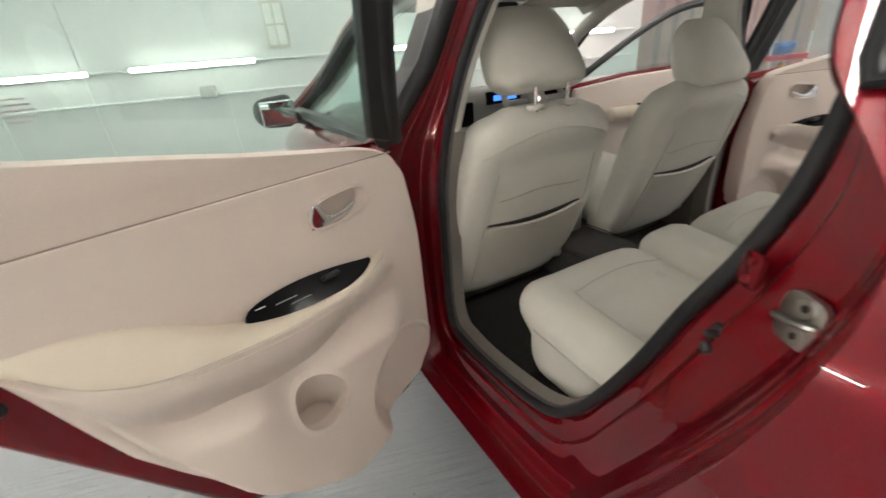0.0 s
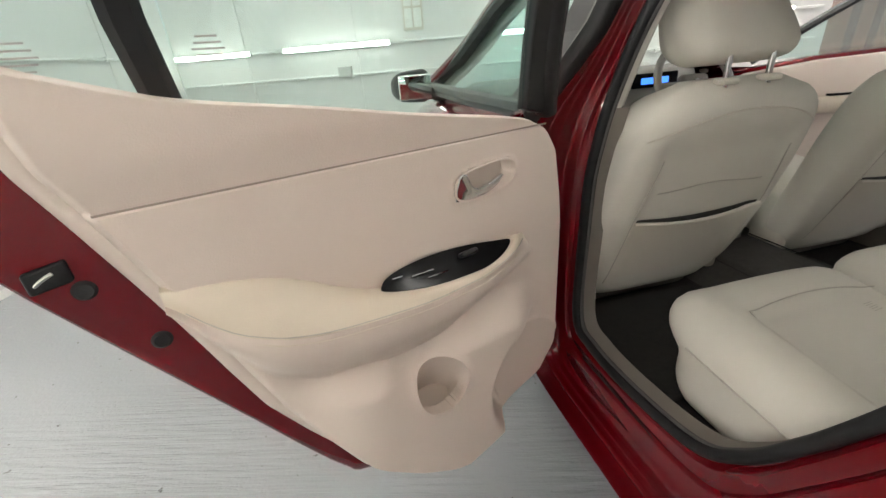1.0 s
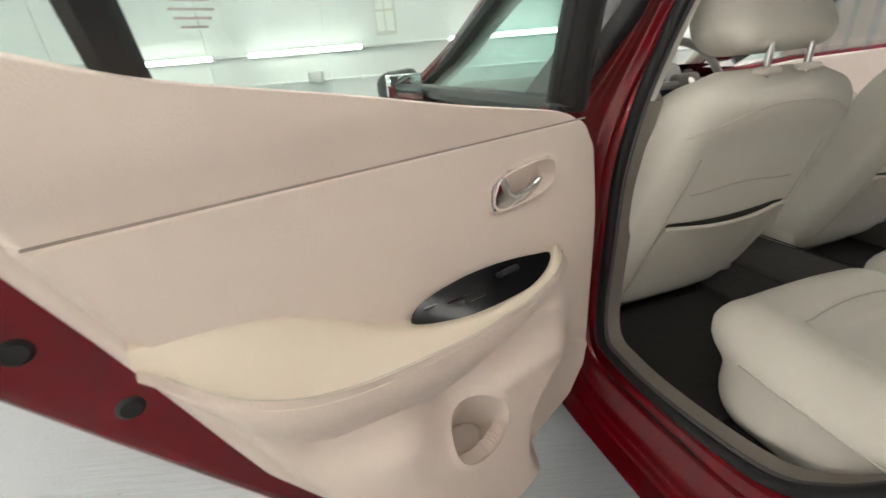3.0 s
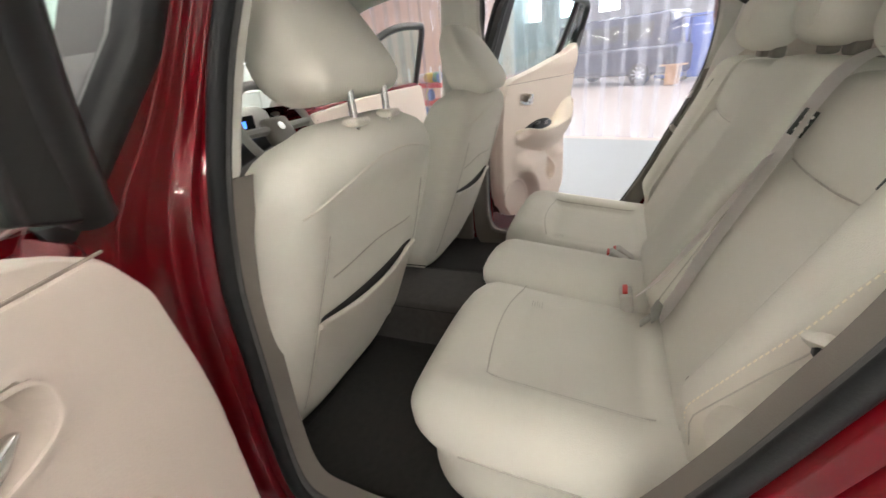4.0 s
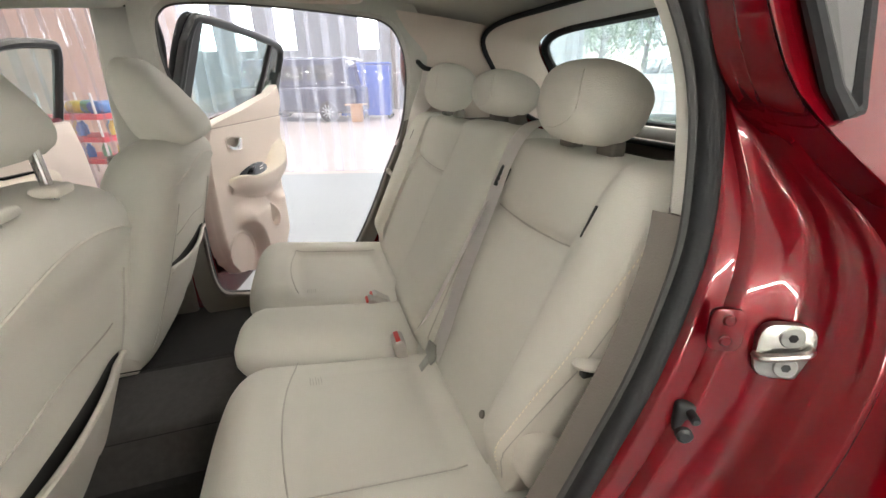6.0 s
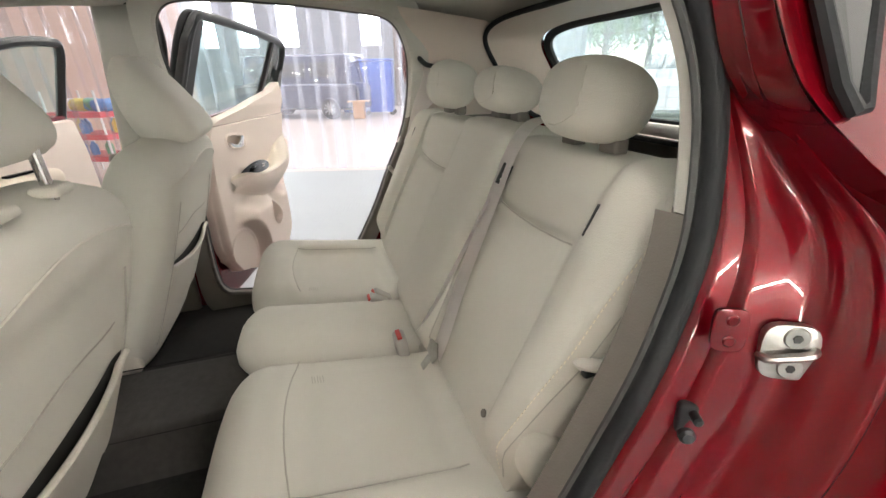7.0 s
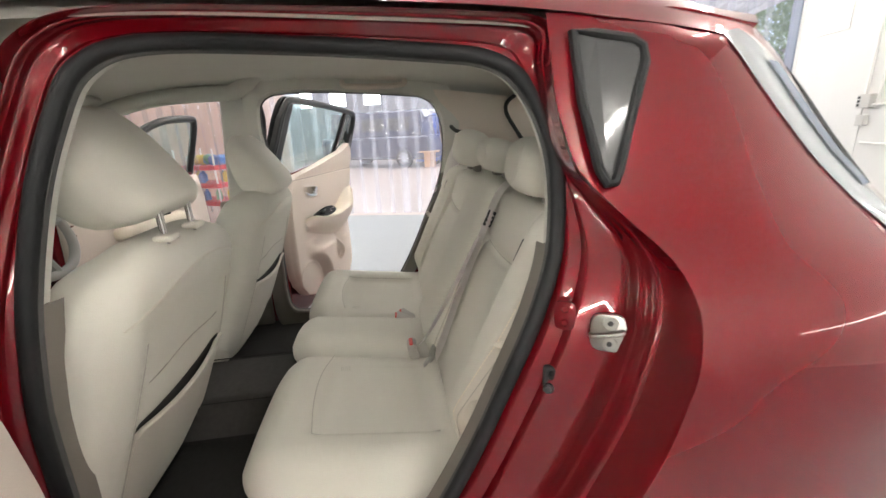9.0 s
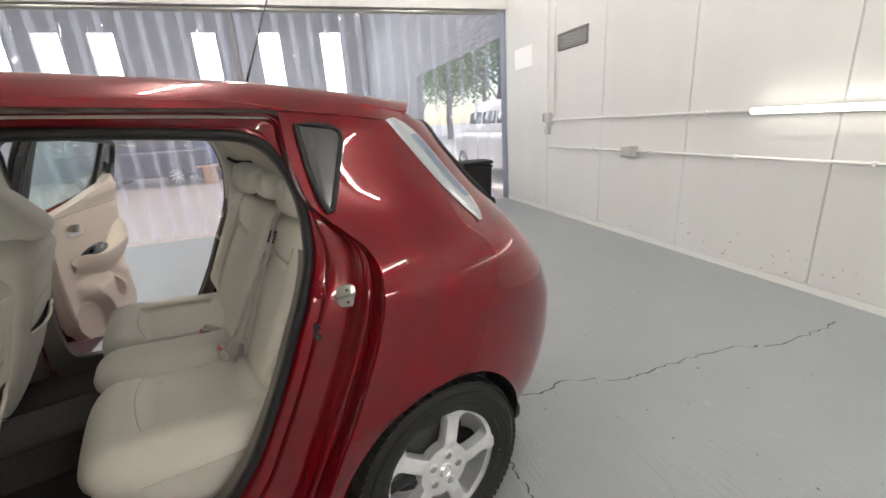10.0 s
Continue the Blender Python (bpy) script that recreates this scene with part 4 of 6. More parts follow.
# striker, buffer and bolts on the near door jamb
def jamb_fittings(sx):
    n = Vector((sx * .86, .48, .12)).normalized()
    base = Vector((sx * .752, .207, .958))
    rot = n.to_track_quat("Z", "Y").to_matrix()
    oct_ = [base + rot @ Vector((.026 * math.copysign(abs(math.cos(t)) ** .55, math.cos(t)), .030 * math.copysign(abs(math.sin(t)) ** .55, math.sin(t)), -.008)) for t in [2 * math.pi * (k + .5) / 20 for k in range(20)]]
    st = part("striker", slab(oct_, rot @ Vector((0, 0, .010)), .0012), STEEL, car, "bright zinc door striker plate")
    for k in (-1, 1):
        m = Matrix.Translation(base + rot @ Vector((.003, .0165 * k, .0012))) @ rot.to_4x4()
        b = part("striker_bolt", disc(.0115, .0025, 24, m, .001), STEEL, st)
        part("bolt_socket", disc(.0045, .0012, 6, m @ Matrix.Translation((0, 0, .002))), BLACK, b)
    loop = [base + rot @ Vector(p) for p in ((-.024, -.006, -.002), (-.023, -.006, .006), (-.017, -.004, .0095), (.008, .001, .0095), (.019, .004, .006), (.022, .005, -.002))]
    part("striker_loop", tube(spline(loop, 4), .0045, 8), STEEL, st)
    bb = Vector((sx * .727, .288, .872))
    bf = part("rubber_buffer", rbox((.022, .046, .014), .006, 3, None, bb, rot=rot), RUBBER, car, "black rubber door buffer")
    part("buffer_tip", disc(.0085, .012, 18, Matrix.Translation(bb + rot @ Vector((0, -.012, .004))) @ rot.to_4x4(), .003), BLACK, bf)
    part("buffer_nub", disc(.005, .020, 12, Matrix.Translation(bb + rot @ Vector((.004, .013, .003))) @ rot.to_4x4(), .002), RUBBER, bf)


def jamb_plate(sx):
    """painted blanking plate and bolts on the jamb"""
    n = Vector((sx * .86, .48, .10)).normalized()
    rot = n.to_track_quat("Z", "Y").to_matrix()
    c = Vector((sx * .731, .268, .985))
    ring_ = [c + rot @ Vector((.016 * math.copysign(abs(math.cos(t)) ** .5, math.cos(t)), .023 * math.copysign(abs(math.sin(t)) ** .5, math.sin(t)), -.004)) for t in [2 * math.pi * (k + .5) / 20 for k in range(20)]]
    pl = part("blanking_plate", slab(ring_, rot @ Vector((0, 0, .007)), .0012), RED, car, "red painted plate on the door jamb")
    for k in (-1, 1):
        part("plate_bolt", disc(.006, .004, 14, Matrix.Translation(c + rot @ Vector((0, .011 * k, .002))) @ rot.to_4x4(), .0015), RED, pl)


for sx in (-1, 1):
    jamb_plate(sx)
for sx in (-1, 1):
    jamb_fittings(sx)


def front_door_trim():
    t = grid(20, 16, lambda u, v: Vector((-(width(lerp(.36, 1.045, v)) - .075 - .03 * bump(v, .55, .14)), lerp(1.19, 2.15, u), lerp(.36, 1.045, v))), thick=(-.02, 0, 0))
    f = part("front_door_trim", t, TRIM, car, "beige trim of the closed front door")
    part("armrest", rbox((.08, .45, .07), .03, 3, None, (-.74, 1.6, .80)), CREAM, f)


front_door_trim()


# ---- cabin ----
part("cabin_carpet", grid(24, 30, lambda u, v: Vector((lerp(-.72, .72, v), lerp(.30, 2.35, u), .375 + .12 * bump(lerp(-.72, .72, v), 0, .14) + .25 * step(2.0, 2.35, lerp(.30, 2.35, u))))), CARPET, car, "dark grey carpeted cabin floor")
part("boot_carpet", grid(4, 4, lambda u, v: Vector((lerp(-.6, .6, v), lerp(-.7, .28, u), .62))), CARPET, car)
part("floor_mat", rbox((.46, .42, .014), .006, 4, None, (-.40, .98, .392)), CARPET, car, "dark carpet floor mat")


def pillar_trims(sx):
    lo = part("pillar_lower_trim", rbox((.035, .19, .64), .014, 4, lambda p: Vector((p.x, p.y * (1.1 - .25 * (p.z + .32) / .64) - .02 * (p.z / .32), p.z)), (sx * .705, 1.232, .68)), TAUPE, car, "taupe plastic door pillar trim")
    up = part("pillar_upper_trim", rbox((.032, .15, .47), .014, 4, lambda p: Vector((p.x - sx * .042 * (p.z / .25), p.y - .035 * (p.z / .25), p.z)), (sx * .668, 1.145, 1.215)), LINER, car, "beige plastic door pillar trim")
    part("belt_anchor", rbox((.014, .022, .04), .005, 2, None, (sx * .651, 1.077, .991)), CHROME, lo, "chrome belt anchor")
    # rear side trims

    def side(u, v, z0, z1):
        z = lerp(z0, z1, v)
        y0 = curve([(.3, .44), (.57, .40), (.7, .365), (.89, .31), (1.04, .262), (1.19, .24), (1.28, .245), (1.36, .28), (1.45, .33)], z)
        y = lerp(y0, smooth_table(YREAR, z) + .30, u)
        z = min(z, roof_z(.6, y) - .03)
        return Vector((sx * (min(.70, smooth_table(XOPEN, z) - .012) - .012 * u * u), y, z))
    part("rear_pillar_trim", grid(16, 14, lambda u, v: side(u, v, 1.075, 1.47)), TRIM, car, "beige rear pillar trim")
    part("rear_side_trim", grid(16, 14, lambda u, v: side(u, v, .36, 1.075)), TAUPE, car, "taupe rear side trim")


for sx in (-1, 1):
    pillar_trims(sx)


def grab_handle(sx, y):
    b = part("grab_handle", tube(spline([(sx * .515, y - .125, 1.472), (sx * .497, y - .11, 1.452), (sx * .492, y, 1.447), (sx * .497, y + .11, 1.452), (sx * .515, y + .125, 1.472)], 5), .011, 8), TRIM, car, "beige folding grab handle")


for sx in (-1, 1):
    grab_handle(sx, .55)


# ---- front seats ----
def front_seat(cx, dy, hz, hy):
    """one front seat: the reclined back faces the rear bench"""
    REARY = [(.46, 1.135), (.56, 1.075), (.66, 1.035), (.75, 1.0), (.88, .952), (1.0, .912), (1.04, .908), (1.075, .925), (1.095, .965)]
    FRONTY = [(.46, 1.27), (.60, 1.225), (.75, 1.175), (.90, 1.140), (1.0, 1.112), (1.06, 1.078), (1.095, 1.01)]
    HALF = [(.46, .225), (.52, .262), (.62, .283), (.75, .292), (.88, .284), (.96, .272), (1.02, .252), (1.06, .222), (1.08, .185), (1.095, .12)]

    def sec(z):
        return smooth_table(REARY, z, .012) + dy, smooth_table(FRONTY, z, .012) + dy, smooth_table(HALF, z, .012) * .962

    def sag(x, z):
        """the middle panel is drawn in between the side rolls"""
        return .014 * step(.215, .165, abs(x)) * step(1.02, .94, z) * step(.50, .58, z)
    rings = []
    for i in range(45):
        z = lerp(.47, 1.095, (i / 44) ** .92)
        ry, fy, w = sec(z)
        c, d = (ry + fy) / 2, (fy - ry) / 2
        ring_ = []
        for k in range(72):
            t = 2 * math.pi * k / 72
            x = w * math.copysign(abs(math.cos(t)) ** .5, math.cos(t))
            y = c - d * math.copysign(abs(math.sin(t)) ** .55, math.sin(t))
            ring_.append(Vector((cx + x, y + (sag(x, z) if math.sin(t) > .3 else 0), z)))
        rings.append(ring_)
    seat = part("front_seat", loft(rings, True, True), FABRIC, car, "beige cloth front seat", 60)

    def on(x, z, o=0.0):
        ry, fy, w = sec(z)
        c, d = (ry + fy) / 2, (fy - ry) / 2
        co = min(.999, (abs(x) / w) ** 2)
        return Vector((cx + x, c - d * math.sqrt(1 - co * co) ** .55 + sag(x, z) - o, z))
    # map pocket: a cloth sheet whose mouth hangs open a finger's width
    mouth = lambda x: .752 - .012 * math.cos(x * 9)
    gape = lambda u: .004 + .020 * math.sin(math.pi * u) ** .8
    pk = grid(24, 14, lambda u, v: on(lerp(-.195, .205, u), lerp(.545, mouth(lerp(-.195, .205, u)), v), .002 + gape(u) * v ** 2.2), thick=(0, .004, 0))
    part("map_pocket", pk, FABRIC2, seat, "beige cloth map pocket")
    part("pocket_hem", tube([on(lerp(-.195, .205, k / 20), mouth(lerp(-.195, .205, k / 20)) + .001, .002 + gape(k / 20)) for k in range(21)], .0055, 8), FABRIC2, seat)
    # dark strip behind the mouth paints the shade inside the pocket
    part("pocket_shade", grid(24, 3, lambda u, v: on(lerp(-.185, .195, u), mouth(lerp(-.185, .195, u)) + lerp(-.05, .012, v), .0015)), mat("dark_pocket_shade", (.05, .047, .043), .95), seat)
    for x in (-.197, .207):
        part("back_seam", tube([on(x * (1 - .10 * step(.75, .95, z)), z, .0006) for z in [lerp(.53, .93, k / 16) for k in range(17)]], .0020, 5), SEAM, seat)
    part("back_seam", tube([on(lerp(-.155, .165, k / 16), .845 - .006 * math.cos(k * .4), .0006) for k in range(17)], .0018, 5), SEAM, seat)
    part("top_seam", tube([on(lerp(-.235, .235, k / 24), 1.035 - .055 * (lerp(-.235, .235, k / 24) / .235) ** 2, .0006) for k in range(25)], .0022, 5), FABRIC2, seat, "pale piped top seam")
    # cushion
    part("seat_cushion", rbox((.52, .52, .17), .06, 4, lambda p: Vector((p.x, p.y, p.z + .03 * p.y / .26)), (cx, 1.42 + dy, .60)), FABRIC, seat)
    part("seat_base", rbox((.48, .46, .14), .03, 2, None, (cx, 1.44 + dy, .45)), TAUPE, seat, "taupe plastic seat base")
    for sx in (-1, 1):
        part("side_cover", rbox((.036, .13, .10), .017, 3, lambda p: Vector((p.x, p.y, p.z - .25 * p.y)), (cx + sx * .238, 1.195 + dy, .515)), FABRIC2, seat, "beige recliner cover")
    # headrest: a block whose rear face leans forward, on two posts

    def head(p):
        t = min(1, max(0, (p.z + .1) / .2))
        f = (p.y + .075) / .15
        rear, front = lerp(0, .128, t ** 1.15), .150 + .045 * math.sin(math.pi * min(1, t * .62))
        w = 1 - .13 * t - .05 * t ** 4 - .05 * (1 - t) ** 4
        return Vector((p.x * w, lerp(rear, front, f) + .012 * (p.x / .155) ** 2 * (1 - f), p.z - .022 * f * (1 - t) + .006 * math.sin(math.pi * f) * t - .014 * (p.x / .155) ** 4 * t))
    part("headrest", rbox((.318, .15, .2), .055, 8, head, (cx, .897 + dy + hy, hz + .1)), FABRIC, seat, "beige cloth headrest")
    for x in (-.058, .058):
        part("headrest_post", tube([(cx + x, .945 + dy, 1.07), (cx + x, .947 + dy, hz + .03)], .0068, 12), CHROME, seat, "chrome headrest post")
        part("post_guide", rbox((.044, .034, .014), .0065, 3, None, (cx + x, .943 + dy, 1.094)), FABRIC2, seat, "oval beige post guide")
    return seat


front_seat(-.390, .014, 1.138, .014)
front_seat(.40, .028, 1.078, -.034)
part("centre_console", rbox((.20, .75, .30), .05, 3, None, (0, 1.62, .52)), DASH, car, "grey centre console")
TUNNEL = grain(mat("grey_tunnel_carpet", (0.040, 0.036, 0.033), 0.95), (0.060, 0.054, 0.050), 60, 0.6, 0.8, 700)
tun = part("console_tail", rbox((.30, .62, .13), .022, 4, lambda p: Vector((p.x * (1 - .18 * p.z / .065), p.y, p.z)), (0, .99, .445)), TUNNEL, car, "grey carpeted floor tunnel")
for x in (-.135, .135):
    part("tunnel_seam", tube([(x, .70 + .03 * k, .505) for k in range(20)], .002, 4), CARPET, tun)
part("dashboard", rbox((1.36, .42, .34), .10, 6, lambda p: Vector((p.x, p.y - .05 * (p.x / .68) ** 2 * -1, p.z - .06 * (p.y / .2))), (0, 2.32, .86)), DASH, car, "grey moulded dashboard")
part("dashboard_lower", rbox((1.34, .30, .30), .06, 4, None, (0, 2.34, .60)), TRIM, car)
hood = part("instrument_hood", rbox((.36, .16, .12), .05, 3, None, (.335, 2.20, 1.0)), DASH, car)
part("instrument_display", rbox((.27, .012, .07), .005, 2, None, (.335, 2.115, 1.0)), PIANO, hood)
part("display_glow", rbox((.16, .006, .03), .002, 2, None, (.33, 2.107, .998)), BLUEGLOW, hood, "blue lit display")
part("centre_screen", rbox((.22, .03, .13), .01, 2, None, (0, 2.12, .93)), PIANO, car, "black centre screen")
part("vent", rbox((.10, .02, .05), .01, 2, None, (.0, 2.12, 1.02)), BLACK, car)


def steering_wheel():
    c, tilt = Vector((.335, 1.85, .990)), Matrix.Rotation(radians(62), 3, "X")
    rim = part("steering_wheel", tube([c + tilt @ Vector((.195 * math.cos(t), .195 * math.sin(t), 0)) for t in [2 * math.pi * k / 40 for k in range(40)]], .0175, 10, True, up=tilt @ Vector((0, 0, 1))), grain(mat("grey_leather", (.24, .22, .20), .5), (.28, .26, .24), 20, .6, .2, 400), car, "grey leather steering wheel")
    part("wheel_hub", rbox((.15, .12, .05), .03, 3, None, c + tilt @ Vector((0, -.01, -.01)), rot=tilt), TAUPE, rim)
    part("hub_badge", disc(.018, .004, 20, Matrix.Translation(c + tilt @ Vector((0, 0, .016))) @ tilt.to_4x4(), .001), CHROME, rim)
    for a in (0, math.pi, -math.pi / 2):
        part("wheel_spoke", tube([c + tilt @ Vector((.06 * math.cos(a), .06 * math.sin(a), -.005)), c + tilt @ Vector((.19 * math.cos(a), .19 * math.sin(a), 0))], .018, 8), DASH, rim)
    part("column", tube([c + tilt @ Vector((0, 0, -.02)), c + Vector((0, .3, -.14))], .04, 10), BLACK, rim)


steering_wheel()
part("rear_view_mirror", rbox((.22, .03, .06), .02, 3, None, (0, 1.72, 1.40)), BLACK, car)
for sx in (-1, 1):
    part("sun_visor", rbox((.42, .16, .016), .007, 3, None, (sx * .34, 1.66, 1.425), rot=Matrix.Rotation(radians(-12), 3, "X")), LINER, car)


# ---- rear bench ----
def cushion(x0, x1, label, dish, side):
    """one seat of the bench; dish is the sunken middle panel (x0, x1, rear, front), side the outer flank"""
    w, c = x1 - x0, (x0 + x1) / 2

    def fn(p):
        t = p.x / (w / 2)
        f = (p.y + .29) / .58
        up = step(-.02, .13, p.z)
        z = p.z + up * (.072 * f - .062) - .014 * abs(t) ** 5 * up - .03 * up * step(.80, 1.0, f) ** 2
        if dish:
            x = p.x + c
            inside = step(dish[0] - .012, dish[0] + .014, x) * step(dish[1] + .012, dish[1] - .014, x)
            inside *= step(dish[2] - .02, dish[2] + .02, p.y + .605) * step(dish[3] + .018, dish[3] - .022, p.y + .605)
            z -= up * (.019 * inside + .010 * inside * bump(x, (dish[0] + dish[1]) / 2, .14))
            z += up * .010 * (bump(x, dish[0] - .06, .05) if side > 0 else bump(x, dish[1] + .06, .05))
        else:
            z += up * .010 * (1 - t * t)
        y = p.y - .030 * abs(t) ** 3 * step(0, .20, p.y) - .055 * (1 - up) * step(0, .25, p.y)
        return Vector((p.x + .02 * side * (1 - up) * step(.5, 1, t * -side), y, z))
    ob = part("rear_cushion", rbox((w, .58, .28), .085, 34, fn, (c, .605, .520)), FABRIC, car, label, 80)

    def on(x, y, o=.0006):
        q = fn(Vector((x - c, y - .605, .14)))
        return Vector((c + q.x, .605 + q.y, .520 + q.z + o))
    if dish:
        a, b, r, f = dish
        out, inn = (a, b) if side > 0 else (b, a)
        way = [on(lerp(inn, out, k / 14), f + .012 * math.sin(math.pi * k / 14)) for k in range(15)] + [on(out, lerp(f, r, k / 12)) for k in range(1, 13)]
        part("cushion_seam", tube(way, .0016, 5), SEAM, ob)
        welt = []
        for k in range(31):
            x = lerp(-w * .40, w * .40, k / 30)
            q = fn(Vector((x, .288 - .02 * abs(x / (w / 2)) ** 6, .055)))
            welt.append(Vector((c + q.x, .605 + q.y + .0008, .520 + q.z)))
        part("front_welt", tube(welt, .0022, 5), SEAM, ob)
        flank = [fn(Vector((-side * (w / 2 - .0005), lerp(-.20, .20, k / 20), .058))) for k in range(21)]
        part("side_welt", tube([Vector((c + q.x - side * .0008, .605 + q.y, .520 + q.z)) for q in flank], .0020, 5), SEAM, ob)
        for k in range(5):
            y = f - .03 + .004 * k
            part("pucker", tube([on(lerp(inn, out, .10 + .012 * (k % 2)), y - .010 * k), on(lerp(inn, out, .17), y - .010 * k - .003)], .0008, 4), SEAM, ob)
    return ob


cushion(-.640, -.118, "beige cloth near seat cushion", (-.505, -.165, .45, .735), 1)
cushion(-.121, .138, "beige cloth centre seat cushion", None, 0)
cushion(.135, .655, "beige cloth seat cushion", (.18, .515, .45, .735), -1)
part("bench_base", rbox((1.04, .38, .10), .03, 2, None, (.01, .56, .385)), TAUPE, car)
BN = Vector((0, .905, .425))          # the way the seat back faces
BU = Vector((0, -.425, .905))         # up along the seat back


def back_pt(x, h, o=0.0):
    """a point on the seat back at height h along it"""
    return Vector((x, .425, .60)) + BU * h + BN * o


def top_roll(h, top):
    return .11 * max(0, (h - top + .055) / .055) ** 2.2


def outer_back(x0, x1, label):
    """flat outer backrest with a sagging cross seam"""
    def dip(x):
        a = 2 * (x - x0) / (x1 - x0) - 1
        return .411 - .017 * (1 - a * a)

    def pt(u, v):
        x, h = lerp(x0, x1, u), lerp(-.03, .588, v)
        o = .010 * math.sin(math.pi * min(1, max(0, h / .41))) + (.012 * math.sin(math.pi * min(1, max(0, (h - .40) / .19))))
        o -= .010 * bump(h, dip(x), .008) + top_roll(h, .588)
        return back_pt(x, h, o)
    back = part("rear_backrest", grid(30, 90, pt, thick=-BN * .10), FABRIC, car, label, 70)
    part("backrest_seam", tube([pt(u, (dip(lerp(x0, x1, u)) + .03) / .618) + BN * .0014 for u in [lerp(.04, .97, k / 24) for k in range(25)]], .0017, 5), SEAM, back)
    return back


def centre_back(x0, x1):
    """proud centre pad with rounded flanks"""
    def pt(u, v):
        a = 2 * u - 1
        h = lerp(-.015, .592, v)
        o = -.05 + .098 * (1 - abs(a) ** 7) ** .6
        o -= top_roll(h, .592) + .05 * max(0, (.05 - h) / .065) ** 2
        return back_pt(lerp(x0, x1, u) + .012 * a * step(.3, 0, h), h, o)
    back = part("rear_backrest", grid(44, 50, pt, thick=-BN * .08), FABRIC, car, "beige cloth centre backrest", 80)
    part("backrest_seam", tube([pt(.055, lerp(.05, .93, k / 20)) + BN * .0006 for k in range(21)], .0015, 5), SEAM, back)


outer_back(-.515, -.105, "beige cloth outer backrest")
centre_back(-.178, .150)
outer_back(.115, .555, "beige cloth outer backrest")


def side_bolster(sx, off):
    """raised outer roll: cloth toward the seat, stitched vinyl on the outside"""
    IN = [(0, .492), (.06, .489), (.25, .486), (.41, .482), (.50, .49), (.58, .50)]
    OUT_ = [(0, .565), (.06, .588), (.2, .606), (.36, .622), (.5, .618), (.58, .60)]
    SEW = [(0, .545), (.1, .558), (.19, .573), (.28, .588), (.44, .603), (.53, .603), (.58, .59)]
    PRO = [(0, .47), (.12, .80), (.30, .98), (.5, 1), (.75, .86), (.92, .52), (1, .12)]

    def rise(h):
        return .050 * step(.015, .10, h) * lerp(1, .55, step(.50, .585, h)) + .004

    def pt(q, h):
        x = lerp(smooth_table(IN, h, .02), smooth_table(OUT_, h, .02), q)
        o = -.004 + rise(h) * smooth_table(PRO, q, .05) - top_roll(h, .585) * .8
        return back_pt(sx * x + off, h, o)
    seam_q = lambda h: (smooth_table(SEW, h, .02) - smooth_table(IN, h, .02)) / (smooth_table(OUT_, h, .02) - smooth_table(IN, h, .02))
    H = lambda v: lerp(.018, .585, v)
    b = part("side_bolster", grid(14, 60, lambda u, v: pt(lerp(-.06, seam_q(H(v)), u), H(v)), thick=-BN * .05), FABRIC, car, "beige cloth side bolster", 70)

    def edge(u, v):
        h = H(v)
        if u < .6:
            return pt(lerp(seam_q(h), 1, u / .6), h)
        return pt(1, h) - BN * (.060 * (u - .6) / .4) - Vector((sx * .004 * (u - .6) / .4, 0, 0))
    part("bolster_edge", grid(20, 60, edge), FABRIC2, b, "beige vinyl bolster edge", 70)
    st = bmesh.new()
    for k in range(58):
        h = .045 + .0088 * k
        p = pt(seam_q(h) + .02, h) + BN * .0012
        tube([p, p + BU * .0052], .0011, 4, bm=st)
    part("stitching", st, STITCH, b, "pale stitched seam")
    part("edge_seam", tube([pt(seam_q(H(k / 30)) + .13, H(k / 30)) + BN * .0003 for k in range(1, 31)], .0012, 4), SEAM, b)
    base = back_pt(sx * .602 + off, .112, -.006)
    cov = spin([(0, .014), (.030, .0135), (.038, .011), (.042, .005), (.043, -.02)], 36)
    part("recliner_cover", moved(cov, Matrix.Translation(base) @ Matrix.Rotation(radians(90 * sx), 4, "Y") @ Matrix.Diagonal((1.15, .85, 1, 1))), FABRIC2, b, "beige rounded recliner cover", 60)
    c = back_pt(sx * .607 + off, .290, .032)
    X = Vector((sx, 0, 0))
    lo = [c - BU * .014 - BN * .012, c + X * .010 + BN * .010 - BU * .004, c + X * .024 + BN * .016 + BU * .004, c + X * .034 + BN * .004 + BU * .012, c + X * .030 - BN * .012 + BU * .018]
    part("belt_guide", tube(spline(lo, 5), .0072, 10, flat=1.5), FABRIC2, b, "beige plastic belt guide")
    part("guide_slot", rbox((.012, .02, .014), .004, 2, None, c + X * .014 - BN * .004 - BU * .010), BLACK, b, "dark guide slot")


side_bolster(-1, .0)
side_bolster(1, .040)


